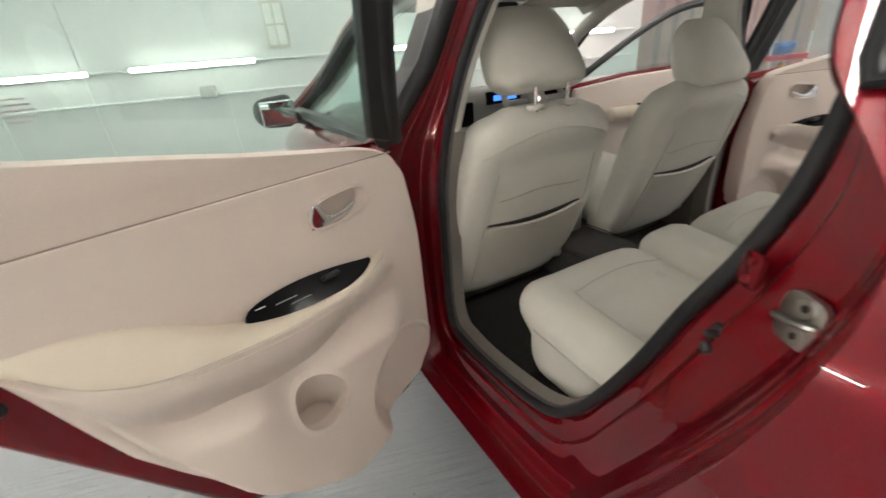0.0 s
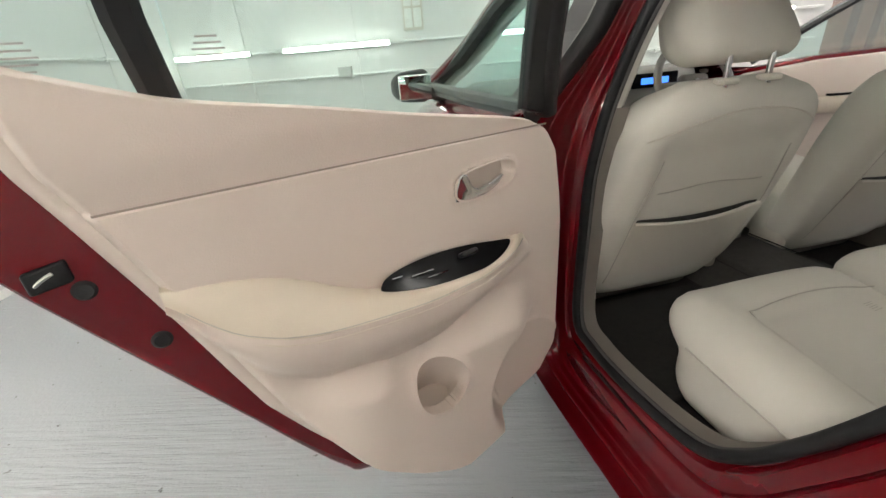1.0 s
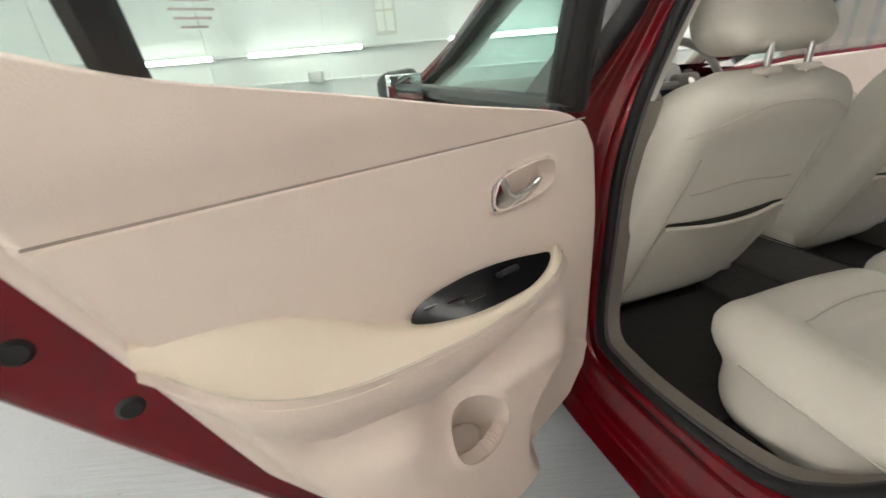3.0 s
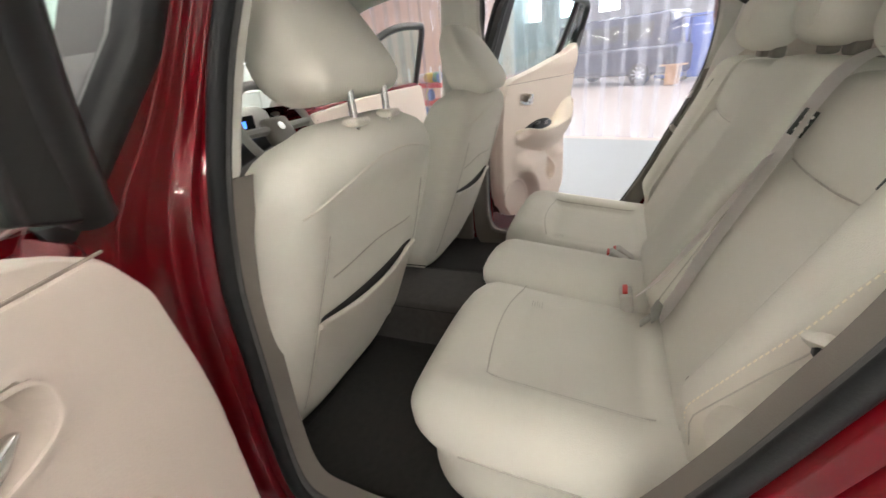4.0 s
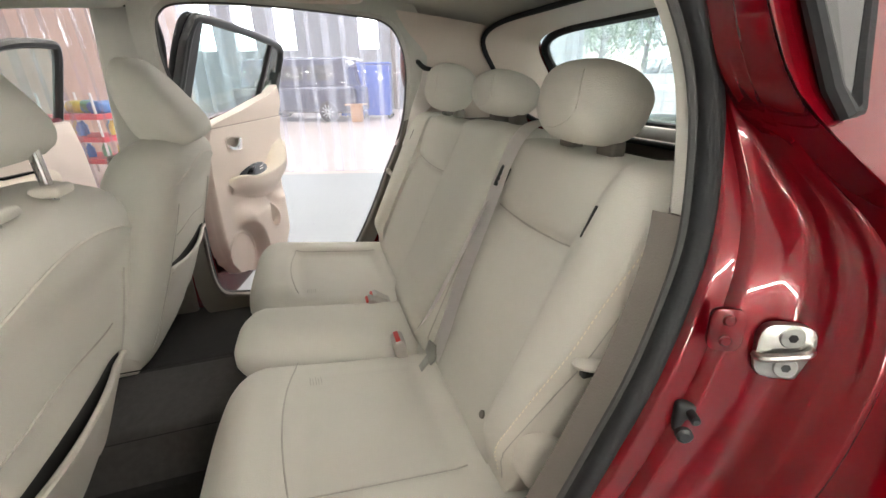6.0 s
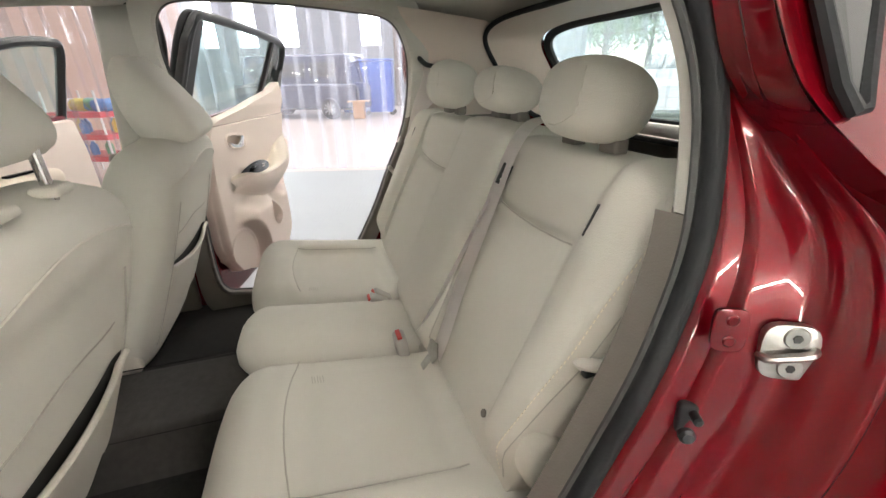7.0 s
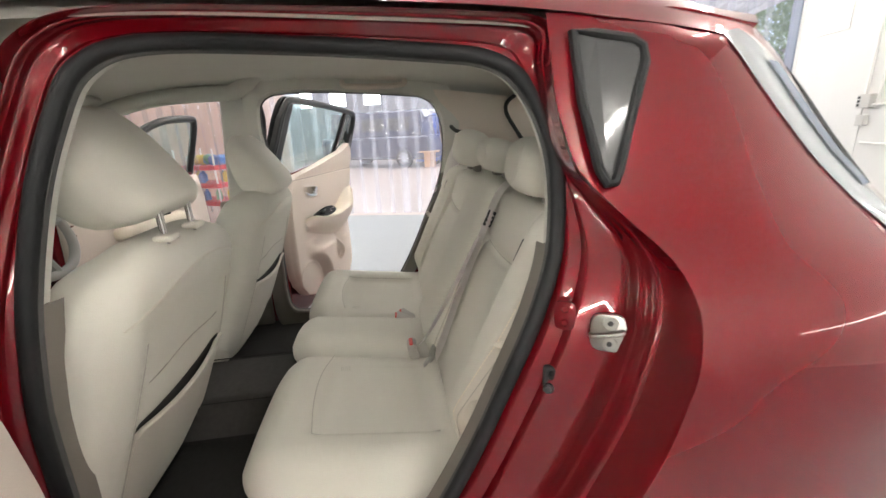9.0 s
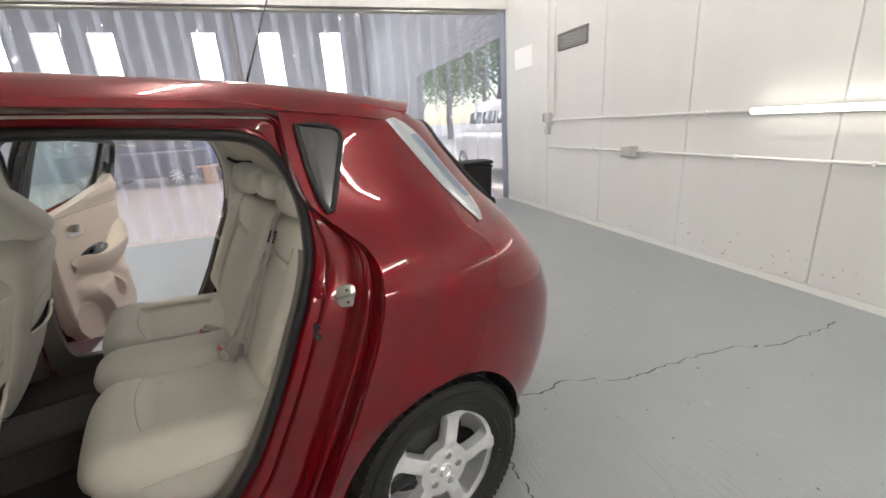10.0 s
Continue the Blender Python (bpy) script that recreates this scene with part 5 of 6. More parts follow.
def rear_headrest(x, y, z, w, h, d):
    def fn(p):
        a = p.z / (h / 2)
        return Vector((p.x * (1 - .07 * a * a), p.y * (1 + .10 * a) - .018 * (p.x / (w / 2)) ** 2, p.z - .010 * (p.x / (w / 2)) ** 2 * a))
    c = Vector((x, y, z))
    rot = Matrix.Rotation(radians(17), 3, "X")
    hr = part("rear_headrest", rbox((w, d, h), min(h, d) * .44, 8, fn, c, rot=rot), FABRIC, car, "beige cloth headrest")
    for s in (-1, 1):
        part("post_guide", rbox((.045, .028, .03), .008, 2, None, c + Vector((s * .055, -.02, -h * .52))), TAUPE, hr)
    way = []
    for k in range(21):
        t = k / 20
        px, pz = w * (-.20 - .06 * math.sin(math.pi * t) + .34 * step(.55, 1, t)), h * lerp(.30, -.40, step(0, .9, t))
        q = fn(Vector((px, d / 2, pz)))
        edge = max(0, abs(pz) / (h / 2) - .12)
        way.append(c + rot @ (q - Vector((0, d * .5 * (1 - math.sqrt(max(0, 1 - edge ** 2 * .93))) - .0006, 0))))
    part("headrest_seam", tube(way, .0012, 4), FABRIC, hr)
    return hr


rear_headrest(-.352, .186, 1.178, .212, .132, .116)
rear_headrest(-.028, .190, 1.187, .215, .100, .105)
rear_headrest(.345, .200, 1.196, .225, .140, .115)


# belts, buckles and release straps
def strap(pts, w, name, label, material=BELT):
    pts = spline(pts, 8)
    rings = []
    for i, p in enumerate(pts):
        rings.append([p - w / 2, p + w / 2])
    bm = loft(rings, False)
    bmesh.ops.solidify(bm, geom=bm.faces, thickness=.0016)
    return part(name, bm, material, car, label)


strap([back_pt(-.165, .612, -.05), back_pt(-.172, .583, .0), back_pt(-.182, .546, .024), back_pt(-.185, .49, .030), back_pt(-.186, .427, .026), back_pt(-.204, .228, .022), back_pt(-.232, .088, .020), back_pt(-.246, .040, .026)], Vector((.046, .004, .004)), "seat_belt", "pale grey seat belt webbing")
strap([back_pt(-.150, .02, .052), back_pt(-.175, .10, .046), back_pt(-.176, .25, .034), back_pt(-.180, .40, .028)], Vector((.012, -.03, .02)), "seat_belt", "pale grey seat belt webbing")
strap([back_pt(.60, .66, -.04), back_pt(.62, .56, .02), back_pt(.66, .40, .05)], Vector((.02, .03, 0)), "seat_belt", "grey seat belt webbing")
part("belt_mount", tube(spline([(.575, .235, 1.285), (.592, .205, 1.262), (.598, .16, 1.252), (.598, .12, 1.25)], 4), [.004] + [.009] * 10 + [.006, .004], 8), BLACK, car, "black belt guide slot")
strap([(.592, .185, 1.258), (.585, .20, 1.20), (.585, .235, 1.12), (.60, .26, 1.02)], Vector((.01, .045, .012)), "seat_belt", "grey seat belt webbing")


def buckle(x, y, z, tilt, size, body, label):
    r = Matrix.Rotation(radians(tilt), 3, "X")
    b = part("belt_buckle", rbox(size, .008, 3, lambda p: Vector((p.x * (1 + .06 * p.z / size[2]), p.y, p.z)), (x, y, z), rot=r), body, car, label)
    part("release_button", rbox((size[0] * .80, size[1] * .40, .007), .003, 2, None, Vector((x, y, z)) + r @ Vector((0, .001, size[2] / 2 + .001)), rot=r), REDPLASTIC, b, "red release button")


BUCKLE = grain(mat("grey_buckle_plastic", (.40, .37, .33), .5), (.44, .41, .37), 10, .6, .15, 400)
buckle(-.138, .488, .607, -8, (.050, .030, .072), BUCKLE, "taupe grey buckle with red release button")
buckle(.088, .508, .618, -58, (.042, .024, .060), BUCKLE, "taupe grey buckle with red release button")
buckle(.122, .492, .612, -54, (.042, .024, .060), BUCKLE, "taupe grey buckle with red release button")
tongue = part("belt_tongue", slab([back_pt(-.270, .030, .036), back_pt(-.222, .036, .036), back_pt(-.214, .060, .034), back_pt(-.250, .070, .034), back_pt(-.278, .052, .035)], BN * .004, .0012), STEEL, car, "zinc belt tongue", 30)
part("tongue_blade", slab([back_pt(-.262, .006, .046), back_pt(-.240, .006, .046), back_pt(-.238, .034, .038), back_pt(-.262, .034, .038)], BN * .003, .0008), STEEL, tongue, "", 30)
for x, h, w, o in ((-.511, .452, .007, .042), (.556, .452, .007, .042)):
    part("release_strap", rbox((w, .005, .050), .002, 2, None, back_pt(x, h, o), rot=Matrix.Rotation(radians(25.2), 3, "X")), BLACK, car, "short black release strap")
lab = part("belt_label", rbox((.006, .024, .046), .002, 2, None, back_pt(-.183, .458, .022), rot=Matrix.Rotation(radians(25.2), 3, "X")), BLACK, car, "black woven label on the centre pad")
for k in range(3):
    part("label_bar", rbox((.002, .014, .005), .0008, 1, None, back_pt(-.1865, .446 + .012 * k, .022), rot=Matrix.Rotation(radians(25.2), 3, "X")), BELT, lab)
part("trim_button", disc(.0075, .003, 18, Matrix.Translation(back_pt(-.457, .068, .009)) @ BN.to_track_quat("Z", "Y").to_matrix().to_4x4(), .001), TAUPE, car)


# ---- workshop room ----
def room_ob(name, bm, material, label, category="", kind="structure", smooth=40):
    ob = part(name, bm, material, None, "", smooth)
    ob.matrix_basis = ROOM
    return tagged(ob, label, category, "", kind)


def ubox(u0, u1, v0, v1, z0, z1, r=0.0):
    if r:
        return rbox((u1 - u0, v1 - v0, z1 - z0), r, 1, None, ((u0 + u1) / 2, (v0 + v1) / 2, (z0 + z1) / 2))
    bm = bmesh.new()
    bmesh.ops.create_cube(bm, size=1, matrix=Matrix.Translation(((u0 + u1) / 2, (v0 + v1) / 2, (z0 + z1) / 2)) @ Matrix.Diagonal((u1 - u0, v1 - v0, z1 - z0, 1)))
    return bm


gr = bmesh.new()
bmesh.ops.create_grid(gr, x_segments=40, y_segments=40, size=300)
ground = room_ob("ground", gr, grain(mat("concrete_yard", (.34, .32, .30), .8), (.42, .40, .37), .8, .8, .3, 20), "pale concrete ground reaching far outside", "ground", smooth=0)
ground.location.z = -.012
room_ob("floor", ubox(UW, UE + .05, VS, VN, -.05, 0), FLOORM, "grey painted concrete floor, scuffed", "floor", smooth=0)
room_ob("hall_floor", ubox(UE + .05, 22, -4.2, 11.2, -.05, -.004), grain(mat("pinkish_concrete", (.44, .365, .33), .45), (.50, .42, .385), 1.2, .8, .2, 30), "bare pinkish concrete hall floor", "floor", smooth=0)
room_ob("hall_floor", ubox(1.9, UE + .05, VN, 11.2, -.05, -.004), bpy.data.materials["pinkish_concrete"], "bare pinkish concrete hall floor", "floor", smooth=0)
room_ob("ceiling", ubox(UW - .15, UE, VS - .15, VN + .15, CEIL, CEIL + .1), WHITE, "white workshop ceiling", "ceiling", smooth=0)


def panel_wall(name, along, pos, a0, a1, facing, label, joint=.04, w=1.17):
    """a wall with panels, each its own piece with a recessed joint; along 'u' or 'v'"""
    t = .12
    if along == "u":
        back = ubox(a0, a1, *sorted((pos - facing * t, pos - facing * .012)), 0, CEIL)
    else:
        back = ubox(*sorted((pos - facing * t, pos - facing * .012)), a0, a1, 0, CEIL)
    wall = room_ob(name, back, WALLM, label, "wall", smooth=0)
    first = joint - w * math.ceil((joint - a0) / w)
    for k in range(math.ceil((a1 - first) / w)):
        p0, p1 = max(a0, first + k * w) + .004, min(a1, first + (k + 1) * w) - .004
        if p1 - p0 < .05:
            continue
        for z0, z1 in ((.06, CEIL),):
            if along == "u":
                bm = ubox(p0, p1, *sorted((pos - facing * .012, pos)), z0, z1)
            else:
                bm = ubox(*sorted((pos - facing * .012, pos)), p0, p1, z0, z1)
            ob = part("wall_panel", bm, WALLM, wall, "", 0)
    # skirting
    if along == "u":
        bm = ubox(a0, a1, *sorted((pos - facing * .004, pos + facing * .008)), 0, .055)
    else:
        bm = ubox(*sorted((pos - facing * .004, pos + facing * .008)), a0, a1, 0, .055)
    part("skirting", bm, WHITE, wall, "", 0)
    return wall


panel_wall("wall_south", "u", VS, UW, UE, 1, "white panelled workshop wall with conduits")
panel_wall("wall_north", "u", VN, UW, 2.3, -1, "white panelled workshop wall with tube lights")
panel_wall("wall_west", "v", UW, VS, VN, 1, "white panelled workshop wall")


def tube_light(pts, label, lit=None):
    t = empty("tube_light", label, "light", "tube lights", m=ROOM)
    a, b = Vector(pts[0]), Vector(pts[1])
    n = Vector(pts[2])
    part("fitting", tube([a - n * .02, b - n * .02], .028, 6, up=(0, 0, 1)), WHITE, t)
    part("tube", tube([lerp(a, b, .01) + n * .02, lerp(a, b, .99) + n * .02], .022, 10, up=(0, 0, 1)), lit or TUBE, t, "lit white tube")
    return t


S, N_, W_ = Vector((0, 1, 0)), Vector((0, -1, 0)), Vector((1, 0, 0))
for u0, u1 in ((-2.35, -.60 + 1.2), ):
    tube_light(((-2.3, VS + .06, 1.29), (.60, VS + .06, 1.31), S), "lit white tube light on the wall", TUBE_WALL)
for u0, u1 in ((-4.2, -3.4), (-3.05, -1.95), (-1.1, -.05), (.6, 1.9)):
    tube_light(((u0, VN - .06, 1.36), (u1, VN - .06, 1.36), N_), "lit white tube light on the wall", TUBE_WALL)
for v0, v1 in ((-3.1, -1.3), (-.7, 1.5)):
    tube_light(((UW + .06, v0, 1.45), (UW + .06, v1, 1.45), W_), "lit white tube light on the wall")
DN = Vector((0, 0, -1))
for v in (-2.2, .4, 3.0):
    for u in (-2.8, .6, 3.4):
        tube_light(((u - .75, v, CEIL - .07), (u + .75, v, CEIL - .07), DN), "lit white ceiling tube light")


def conduit(along, pos, a0, a1, z, facing):
    p = (lambda a: Vector((a, pos + facing * .022, z))) if along == "u" else (lambda a: Vector((pos + facing * .022, a, z)))
    bm = tube([p(a0), p((a0 + a1) / 2), p(a1)], .011, 8)
    ob = room_ob("conduit", bm, WHITE, "white painted conduit along the wall", "conduit", "")
    for k in range(int((a1 - a0) / .9)):
        q = p(a0 + .4 + .9 * k)
        part("clip", rbox((.03, .03, .035), .006, 1, None, q), WHITE, ob)
    return ob


conduit("u", VS, .62, 3.42, 1.315, 1)
conduit("u", VS, -4.2, 3.46, .955, 1)
conduit("u", VN, -4.2, 2.2, 1.36, -1)
conduit("u", VN, -4.2, 2.2, 1.09, -1)
conduit("v", UW, -3.2, 4.3, 1.38, 1)


def wall_fittings():
    for u in (3.36, 3.52):
        bm = tube([Vector((u, VS + .022, 1.36)), Vector((u, VS + .022, CEIL))], .013, 8)
        room_ob("conduit", bm, WHITE, "white vertical conduit on the wall", "conduit", "")
    so = empty("socket", "grey double wall socket on the white wall", "socket", m=ROOM)
    part("socket_box", rbox((.16, .06, .13), .008, 2, None, (3.49, VS + .03, 1.35)), GREYBOX, so)
    for k in range(3):
        part("socket_hole", rbox((.03, .006, .024), .002, 1, None, (3.54, VS + .062, 1.385 - .035 * k)), BLACK, so)
    s2 = empty("switch_box", "grey switch box on the wall", "switch", m=ROOM)
    part("switch_body", rbox((.10, .05, .10), .008, 2, None, (3.50, VS + .025, 1.17)), GREYBOX, s2)
    j = empty("junction_box", "grey plastic junction box on the wall", "box", m=ROOM)
    part("box_body", rbox((.17, .08, .12), .01, 2, None, (1.87, VS + .04, .955)), GREYBOX, j)
    part("box_lid", rbox((.15, .012, .10), .004, 2, None, (1.87, VS + .085, .955)), GREYBOX, j)
    v = empty("wall_vent", "grey slatted wall vent", "vent", m=ROOM)
    part("vent_frame", tube([(2.69, VS + .012, 2.36), (3.27, VS + .012, 2.36), (3.27, VS + .012, 2.18), (2.69, VS + .012, 2.18)], .018, 4, True, up=(0, 1, 0)), mat("grey_vent", (.25, .25, .24), .5), v)
    for k in range(6):
        part("slat", rbox((.56, .012, .022), .003, 1, None, (2.98, VS + .012, 2.205 + .026 * k), rot=Matrix.Rotation(radians(30), 3, "X")), bpy.data.materials["grey_vent"], v)
    p = empty("wall_notice", "white paper notice on the wall", "notice", m=ROOM)
    part("sheet", rbox((.52, .004, .29), .001, 1, None, (4.21, VS + .006, 2.235)), mat("paper", (.9, .9, .89), .6), p)
    g = empty("wall_grille", "beige square grille on the white wall", "vent", m=ROOM)
    part("grille_plate", rbox((.20, .02, .40), .004, 1, None, (-1.70, VN - .012, 1.65)), grain(mat("beige_plate", (.62, .58, .50), .5), (.58, .54, .47), 5, .6), g)
    for k in range(2):
        for i in range(2):
            part("grille_opening", rbox((.075, .012, .165), .003, 1, None, (-1.745 + .09 * i, VN - .024, 1.56 + .185 * k)), mat("pale_plate", (.75, .74, .70), .5), g)
    j2 = empty("junction_box", "grey plastic junction box on the wall", "box", m=ROOM)
    part("box_body", rbox((.14, .07, .11), .01, 2, None, (-2.45, VN - .04, 1.12)), GREYBOX, j2)


wall_fittings()
# chips and scuffs along the foot of the white wall
def wall_chips():
    rc = random.Random(12)
    bm = bmesh.new()
    for k in range(70):
        u, z, s = rc.uniform(-1.0, 4.2), .07 + abs(rc.gauss(0, .12)), rc.uniform(.003, .010)
        ring = [bm.verts.new((u + s * rc.uniform(.6, 1.4) * math.cos(a), VS + .0015, z + s * rc.uniform(.5, 1.2) * math.sin(a))) for a in [i * math.pi / 3 for i in range(6)]]
        bm.faces.new(ring)
    ob = part("wall_chips", bm, mat("bare_grey_chip", (.30, .28, .26), .8), None, "", 0)
    ob.matrix_basis = ROOM
    tagged(ob, "grey chips and scuffs low on the white wall", "scuffs", kind="stuff")


wall_chips()
# cracks in the floor paint
def crack(pts, seed):
    rc = random.Random(seed)
    way = spline([(x, y, .0008) for x, y in pts], 7)
    bm = bmesh.new()
    rows = []
    for p in way:
        p = p + Vector((rc.uniform(-.012, .012), rc.uniform(-.012, .012), 0))
        w = rc.uniform(.002, .0055)
        rows.append([p + Vector((w, .4 * w, 0)), p - Vector((w, .4 * w, 0))])
    loft(rows, False, bm=bm)
    tagged(part("floor_crack", bm, CRACK, None, "", 0), "dark crack in the grey painted floor", "crack", kind="structure")


CRACK = mat("crack_dark", (.04, .04, .04), .9)
crack([(-.30, -.60), (-.475, -.836), (-.49, -1.03), (-.665, -1.25), (-.73, -1.45), (-.81, -1.74), (-.915, -2.03), (-1.056, -2.22), (-1.14, -2.54), (-1.20, -2.81)], 4)
crack([(-.6, -.44), (-.70, -.407), (-.805, -.37), (-.924, -.341), (-1.2, -.30)], 5)


# ---- strip curtain ----
def strip_curtain(a0, a1, place, rail_z, seed):
    """overlapping soft strips hung from a rail; place(a, out) gives the plan point"""
    c = empty("strip_curtain", "clear plastic strip curtain hanging from a rail", "curtain", m=ROOM)
    part("rail", tube([(*place(a0 - .05, 0), rail_z), (*place(a1 + .05, 0), rail_z)], .035, 10), STEEL, c, "steel curtain rail")
    rs = random.Random(seed)
    k, a = 0, a0
    while a < a1:
        w = .30
        ph, lean = rs.uniform(0, 6), rs.uniform(-.03, .03)

        def pt(p, b, a=a, w=w, ph=ph, lean=lean, k=k):
            out = .014 * (k % 2) + .02 * math.sin(math.pi * p) + .016 * math.sin(ph + 2.5 * b + 2 * p)
            return Vector((*place(a + (p - .5) * w + lean * b, out), lerp(rail_z - .02, .04, b)))
        s = part("strip", grid(6, 10, pt), PVC, c, "", 80)
        s.visible_shadow = False
        a += .225
        k += 1


strip_curtain(VS + .22, VN - .1, lambda a, o: (UE + o, a), 2.98, 2)
strip_curtain(2.42, UE - .1, lambda a, o: (a, VN + o), 2.98, 3)

# ---- hall beyond the curtain ----
HALL = grain(mat("grey_cladding", (.30, .31, .34), .6), (.36, .37, .40), 2, .8)
BROWN = grain(mat("brown_wall", (.42, .28, .22), .7), (.48, .33, .27), 1.5, .8)


def hall():
    bm = bmesh.new()
    # east wall with tall window openings
    z0, z1 = 2.65, 5.75
    edges = [-3.75]
    for v0 in (-2.5, .22, 2.85, 6.6, 8.45, 10.3, 12.1):
        edges += [v0, v0 + .9]
    edges.append(15)
    for a, b in zip(edges[0::2], edges[1::2]):
        join(bm, ubox(20, 20.2, a, b, z0, z1))
    join(bm, ubox(20, 20.2, -3.75, 15, -.05, z0))
    join(bm, ubox(20, 20.2, -3.75, 15, z1, 7))
    for k in range(40):
        join(bm, ubox(19.97, 20, -3.7 + .46 * k, -3.6 + .46 * k, 0, z0))
    room_ob("hall_wall", bm, HALL, "grey clad hall wall with tall windows", "wall", smooth=0)
    room_ob("bright_backdrop", ubox(21.5, 21.6, -3.5, 14, 1.5, 7.5), glow("overcast_glow", (.95, .98, 1.0), 5.0), "bright pale sky outside the hall windows", "backdrop", smooth=0)
    room_ob("hall_roof", ubox(1.8, 20.2, -3.6, 15, 7, 7.1), HALL, "grey metal hall roof", "roof", smooth=0)
    for k in range(5):
        room_ob("roof_beam", ubox(UE + .2 + 3.4 * k, UE + .4 + 3.4 * k, -3.4, 15, 6.4, 6.9, .02), HALL, "grey steel roof beam", "beam")
    # south side: posts, the raised shutter and its opening
    room_ob("shutter_wall", ubox(11.2, 20, -3.75, -3.6, 0, 7), HALL, "grey clad hall wall beside the shutter", "wall", smooth=0)
    room_ob("shutter_header", ubox(UE, 11.2, -3.75, -3.6, 4.6, 7), HALL, "grey clad wall above the shutter", "wall", smooth=0)
    sh = empty("roller_shutter", "grey steel roller shutter, half raised", "shutter", m=ROOM)
    for k in range(22):
        part("slat", rbox((6.2, .03, .088), .012, 1, lambda p: p, (8.15, -3.56, 2.785 + .09 * k)), HALL, sh)
    room_ob("shutter_post", ubox(UE - .02, UE + .16, VS - .32, VS + .02, 0, 4.6, .01), grain(mat("blue_grey_post", (.20, .23, .30), .5), (.24, .27, .34), 4, .6), "blue-grey steel door post", "post")
    room_ob("hall_post", ubox(19.6, 19.85, 2.0, 2.25, 0, 7, .02), grain(mat("brown_post", (.16, .12, .09), .6), (.2, .15, .11), 4, .6), "dark steel hall post", "post")
    room_ob("brown_partition", ubox(2.0, 10.5, 6.6, 6.75, 0, 4.5), BROWN, "brown partition wall in the hall", "wall", smooth=0)
    room_ob("hall_north_wall", ubox(1.9, 20.2, 11, 11.2, 0, 7), HALL, "grey hall wall", "wall", smooth=0)
    room_ob("hall_west_wall", ubox(1.9, 2.0, VN + .13, 11.2, 0, 7), HALL, "grey hall wall", "wall", smooth=0)
    room_ob("north_header", ubox(2.3, UE + .06, VN, VN + .12, 3.02, 7), WHITE, "white wall above the strip curtain", "wall", smooth=0)
    room_ob("curtain_header", ubox(UE - .06, UE + .06, VS, VN, 3.02, 7), WHITE, "white wall above the strip curtain", "wall", smooth=0)


hall()
# unseen fill panels under the roof, added only to brighten the hall
for u, v in ((8.5, 1.0), (14.5, 1.0), (11.5, 6.5)):
    lamp = new("hall_fill", bpy.data.lights.new("hall_fill", "AREA"))
    lamp.data.shape, lamp.data.size, lamp.data.size_y = "RECTANGLE", 4.0, 5.0
    lamp.data.energy, lamp.data.color = 205, (1.0, .985, .97)
    lamp.matrix_world = ROOM @ pose(u, v, 6.3)


def vehicle(name, label, m, length, wdt, hgt, paint, box):
    """a parked vehicle: lower body, cabin, wheels, lamps; x is its length"""
    v = empty(name, label, "car" if not box else "van", m=ROOM @ m)

    def low(p):
        t = p.x / (length / 2)
        return Vector((p.x, p.y * (1 - .10 * t ** 4), p.z - (.0 if box else .10) * max(0, abs(t) - .55) * (1 if p.z > 0 else 0)))
    hb = hgt * (.42 if box else .46)
    part("body", rbox((length, wdt, hb), .14, 5, low, (0, 0, .28 + hb / 2)), paint, v)
    ch = hgt - .28 - hb

    def cab(p):
        t = (p.z + ch / 2) / ch
        k = (.94 if box else .74)
        return Vector((p.x * lerp(1, k, t) + (0 if box else -.1 * t), p.y * lerp(1, .84, t), p.z))
    cl = length * (.86 if box else .66)
    part("cabin", rbox((cl, wdt * .93, ch + .06), .10, 4, cab, (-.12, 0, .28 + hb + ch / 2 - .03)), paint, v)
    for sy in (-1, 1):
        for i in range(3):
            x = (i - 1) * cl * .27 - .12
            part("side_window", rbox((cl * .23, .02, ch * (.52 if box else .40)), .03, 2, lambda p: Vector((p.x, p.y, p.z)), (x, sy * wdt * .435, .28 + hb + ch * .46), rot=Matrix.Rotation(radians(sy * -0 + sy * 8), 3, "X")), DARKGLASS, v)
        for x in (-length * .3, length * .3):
            w = part("wheel", moved(spin([(.12, -.09), (.31, -.09), (.33, -.06), (.33, .06), (.31, .09), (.12, .09)], 28), pose(x, sy * (wdt / 2 - .08), .33, 90, 0, 0)), TYRE, v)
            sp = bmesh.new()
            for k in range(10):
                a = 2 * math.pi * k / 10
                tube([Vector((x + .03 * math.cos(a), sy * (wdt / 2 + .012), .33 + .03 * math.sin(a))), Vector((x + .22 * math.cos(a), sy * (wdt / 2 + .012), .33 + .22 * math.sin(a)))], .016, 5, bm=sp)
            part("rim", sp, ALLOY, w)
        part("head_lamp", rbox((.04, .30, .14), .02, 2, None, (length / 2 - .06, sy * wdt * .33, .28 + hb * .72)), LAMP, v)
        part("tail_lamp", rbox((.04, .16, .24), .02, 2, None, (-length / 2 + .04, sy * wdt * .38, .28 + hb * .75)), REDPLASTIC, v)
    part("windscreen", rbox((.02, wdt * .72, ch * .62), .02, 2, None, (cl / 2 * (.95 if box else .86) - .10, 0, .28 + hb + ch * .45), rot=Matrix.Rotation(radians(-14 if box else -32), 3, "Y")), DARKGLASS, v)
    return v


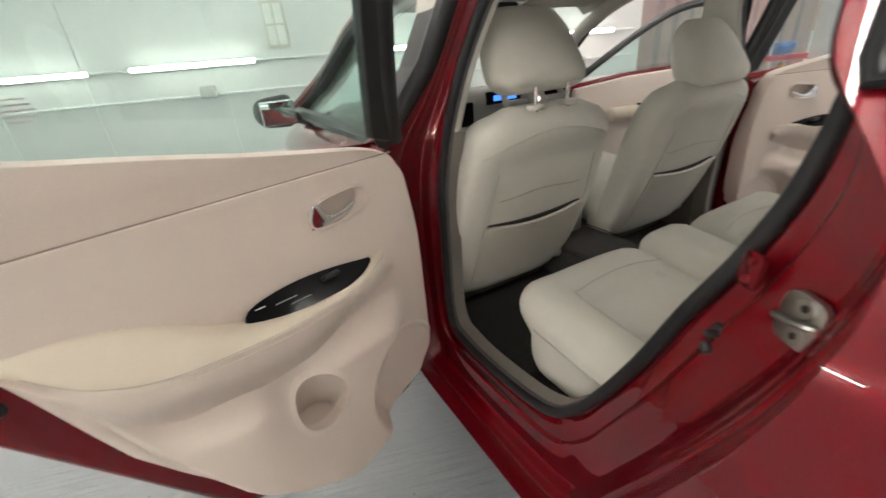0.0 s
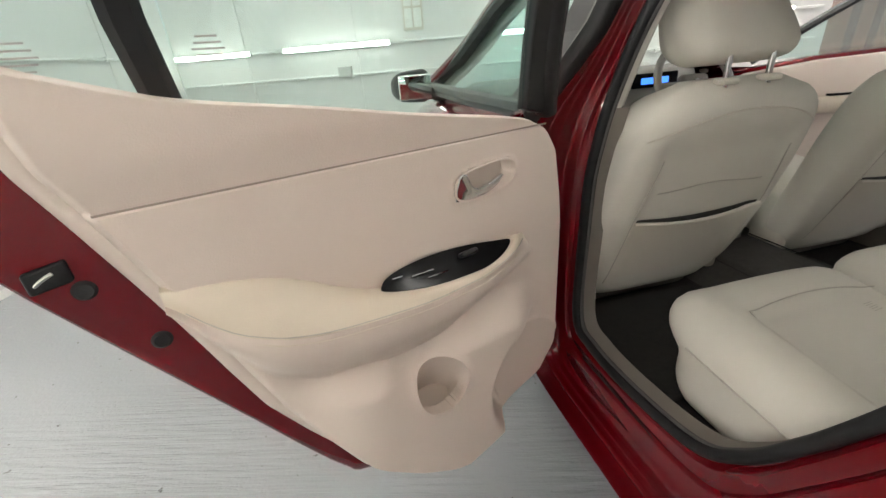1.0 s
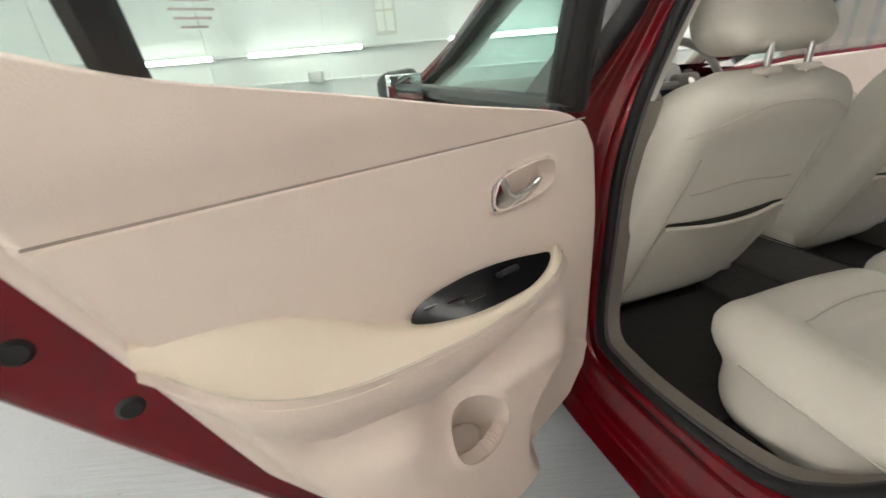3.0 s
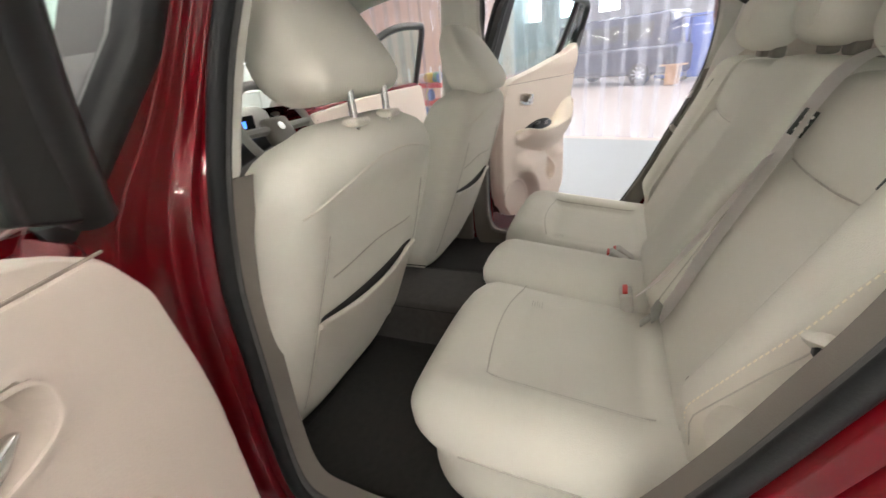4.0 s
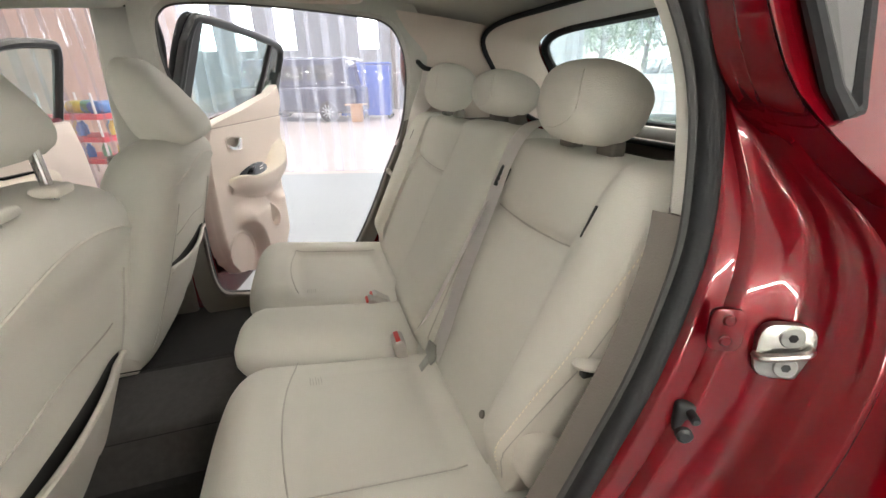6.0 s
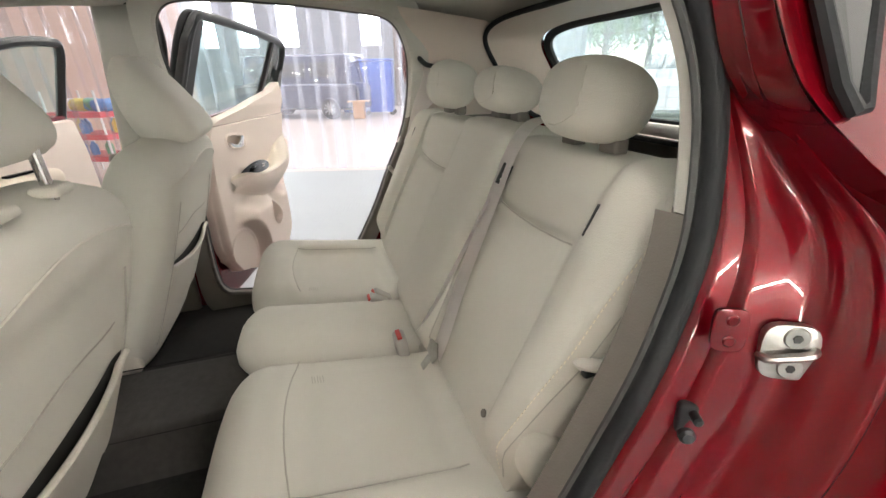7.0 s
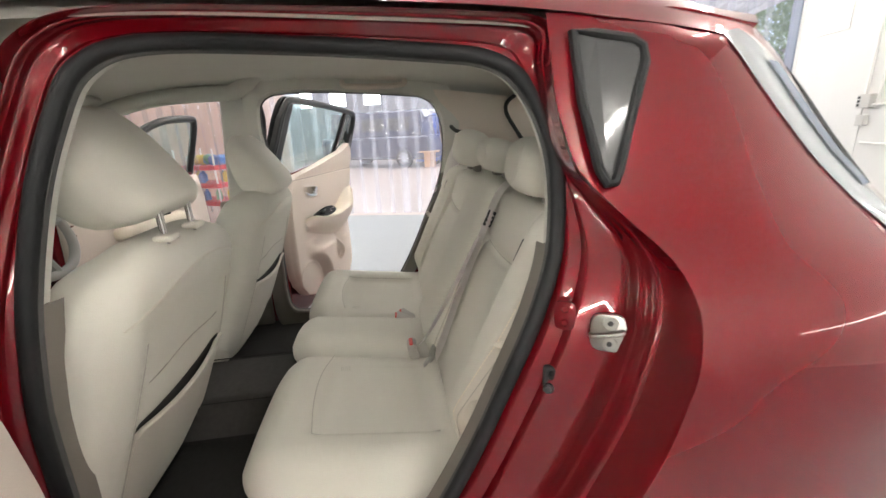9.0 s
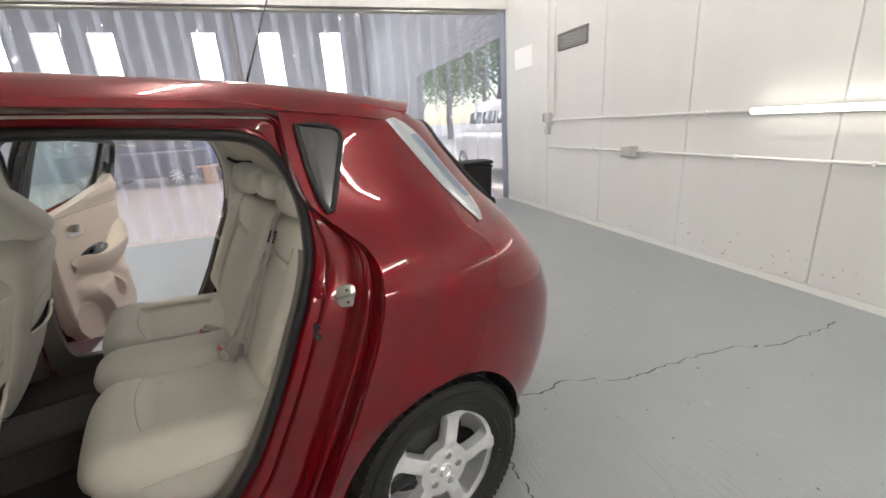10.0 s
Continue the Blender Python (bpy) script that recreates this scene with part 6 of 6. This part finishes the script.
DKBLUE = mat("dark_blue_paint", (.03, .035, .09), .25, .3, Coat_Weight=.8)
WHITEPAINT = mat("white_car_paint", (.8, .8, .8), .25, 0, Coat_Weight=.8)
vehicle("van", "dark blue parked van in the hall", pose(14.6, 5.0, 0, 0, 0, 75), 4.7, 1.9, 2.0, DKBLUE, True)
vehicle("parked_car", "white parked car in the bright yard", pose(7.35, -4.95, 0, 0, 0, 0), 4.4, 1.85, 1.8, WHITEPAINT, False)

BLUEP = grain(mat("blue_plastic", (.03, .10, .55), .45), (.04, .13, .62), 4, .7)


def wheelie_bin(m, h, w, material, label, group=""):
    b = empty("wheelie_bin", label, "bin", group, m=ROOM @ m)
    part("bin_body", rbox((w, w * 1.1, h * .88), .03, 3, lambda p: Vector((p.x * (1 + .12 * p.z / h), p.y * (1 + .12 * p.z / h), p.z)), (0, 0, h * .5)), material, b)
    part("lid", rbox((w * 1.12, w * 1.22, .06), .025, 2, lambda p: Vector((p.x, p.y, p.z + .03 * (1 - (p.x / w) ** 2))), (0, 0, h * .955)), material, b)
    for s in (-1, 1):
        part("bin_wheel", moved(disc(.09, .05, 18, None, .01), pose(s * w * .42, -w * .5, .09, 0, 90, 0)), BLACK, b)
    part("bin_handle", tube([(-w * .4, -w * .62, h * .9), (w * .4, -w * .62, h * .9)], .016, 8), material, b)


wheelie_bin(pose(14.7, 3.25, 0), 1.88, .78, BLUEP, "tall blue plastic wheeled bin", "blue bins")
wheelie_bin(pose(14.7, 2.32, 0), 1.88, .78, BLUEP, "tall blue plastic wheeled bin", "blue bins")
wheelie_bin(pose(4.45, -2.55, 0), .74, .42, RUBBER, "black plastic bin beside the curtain")


def side_table(m):
    t = empty("side_table", "small orange wooden table in the hall", "table", m=ROOM @ m)
    wd = grain(mat("orange_wood", (.55, .30, .14), .5), (.60, .35, .18), 6, .6)
    part("tabletop", rbox((.68, .45, .035), .012, 2, None, (0, 0, .55)), wd, t)
    part("cabinet", rbox((.36, .34, .52), .02, 2, None, (0, 0, .27)), wd, t)


side_table(pose(13.2, 2.9, 0, 0, 0, 90))


def trolley(m):
    """open rack of red trays with goods"""
    t = empty("tool_trolley", "metal trolley with red trays full of bottles and cloths", "trolley", m=ROOM @ m)
    redt = mat("red_tray", (.60, .05, .06), .4)
    for x in (-.4, .4):
        for y in (-.25, .25):
            part("post", tube([(x, y, .05), (x, y, 1.15)], .014, 8), WHITE, t)
    for z in (.30, .58, .86):
        part("tray", rbox((.84, .54, .07), .012, 1, None, (0, 0, z)), redt, t, "red tray")
    return t


TROL = pose(4.75, 4.97, 0, 0, 0, 80)
trolley(TROL)
rs = random.Random(9)
cols = [mat("goods_%s" % n, c, .5) for n, c in (("blue", (.05, .2, .5)), ("yellow", (.65, .55, .08)), ("green", (.10, .35, .18)), ("white", (.75, .75, .75)), ("teal", (.08, .35, .42)))]
for z in (.34, .62):
    for k in range(5):
        b = empty("bottle", "plastic bottle standing on a red tray", "bottle", "bottles on the trolley", m=ROOM @ TROL @ pose(-.32 + .16 * k + rs.uniform(-.02, .02), rs.uniform(-.15, .15), z - .004))
        part("bottle_body", spin([(0, 0), (.045, 0), (.048, .02), (.048, .12), (.02, .16), (.018, .18)], 14), cols[rs.randrange(5)], b)
        part("cap", disc(.02, .025, 12, Matrix.Translation((0, 0, .18)), .004), cols[3], b)
for k in range(5):
    def crumple(p, s=k):
        return p * (1 + .25 * noise.noise(p * 9 + Vector((s, 0, 0))))
    cl = part("cloth_heap", rbox((.26, .24, .16), .07, 4, crumple, (0, 0, .07)), cols[(k * 2) % 5], None)
    cl.matrix_basis = ROOM @ TROL @ pose(-.30 + .15 * k, rs.uniform(-.1, .1), .90)
    tagged(cl, "crumpled coloured cloth on the trolley", "cloth", "cloths on the trolley")


# ---- yard trees ----
LEAF = grain(mat("leaf_green", (.10, .18, .04), .6), (.15, .25, .07), 3, .8)
BARK = grain(mat("bark", (.10, .075, .055), .9), (.15, .115, .085), 8, .7, .6, 30)


def tree(x, y, h, seed):
    r = random.Random(seed)
    t = empty("tree", "leafy green tree in the sunny yard", "tree", "yard trees", m=ROOM @ pose(x, y, -.02))
    tr = tube([(0, 0, 0), (.1, .05, h * .25), (.05, -.05, h * .5), (.1, 0, h * .8)], [.22, .17, .12, .05], 9)
    tips = []
    for k in range(9):
        a, z = r.uniform(0, 6.28), h * r.uniform(.3, .65)
        e = Vector((math.cos(a) * h * .28, math.sin(a) * h * .28, z + h * .22))
        tube([(.05, 0, z), lerp(Vector((.05, 0, z)), e, .5) + Vector((0, 0, .15)), e], [.07, .045, .015], 6, bm=tr)
        tips.append(e)
    part("trunk", tr, BARK, t)
    verts, faces = [], []
    for k in range(2600):
        c = tips[r.randrange(len(tips))] if r.random() < .8 else Vector((0, 0, h * .8))
        p = c + Vector((r.gauss(0, h * .10), r.gauss(0, h * .10), r.gauss(0, h * .10)))
        q = Euler((r.uniform(0, 6), r.uniform(0, 6), r.uniform(0, 6))).to_matrix()
        s = r.uniform(.09, .17)
        i = len(verts)
        verts += [p + q @ Vector(v) * s for v in ((-1, 0, 0), (0, -.5, .1), (1, 0, 0), (0, .5, .1))]
        faces.append((i, i + 1, i + 2, i + 3))
    me = bpy.data.meshes.new("crown")
    me.from_pydata([tuple(v) for v in verts], [], faces)
    me.materials.append(LEAF)
    ob = new("crown", me)
    ob.parent = t


for k, (x, y, h) in enumerate(((9.5, -14, 7.5), (14, -15, 8), (19, -13, 7), (23.5, -12.5, 7.5), (28, -13.5, 8), (32, -12, 7), (37, -14, 8), (43, -13, 8.5))):
    tree(x, y, h, 20 + k)
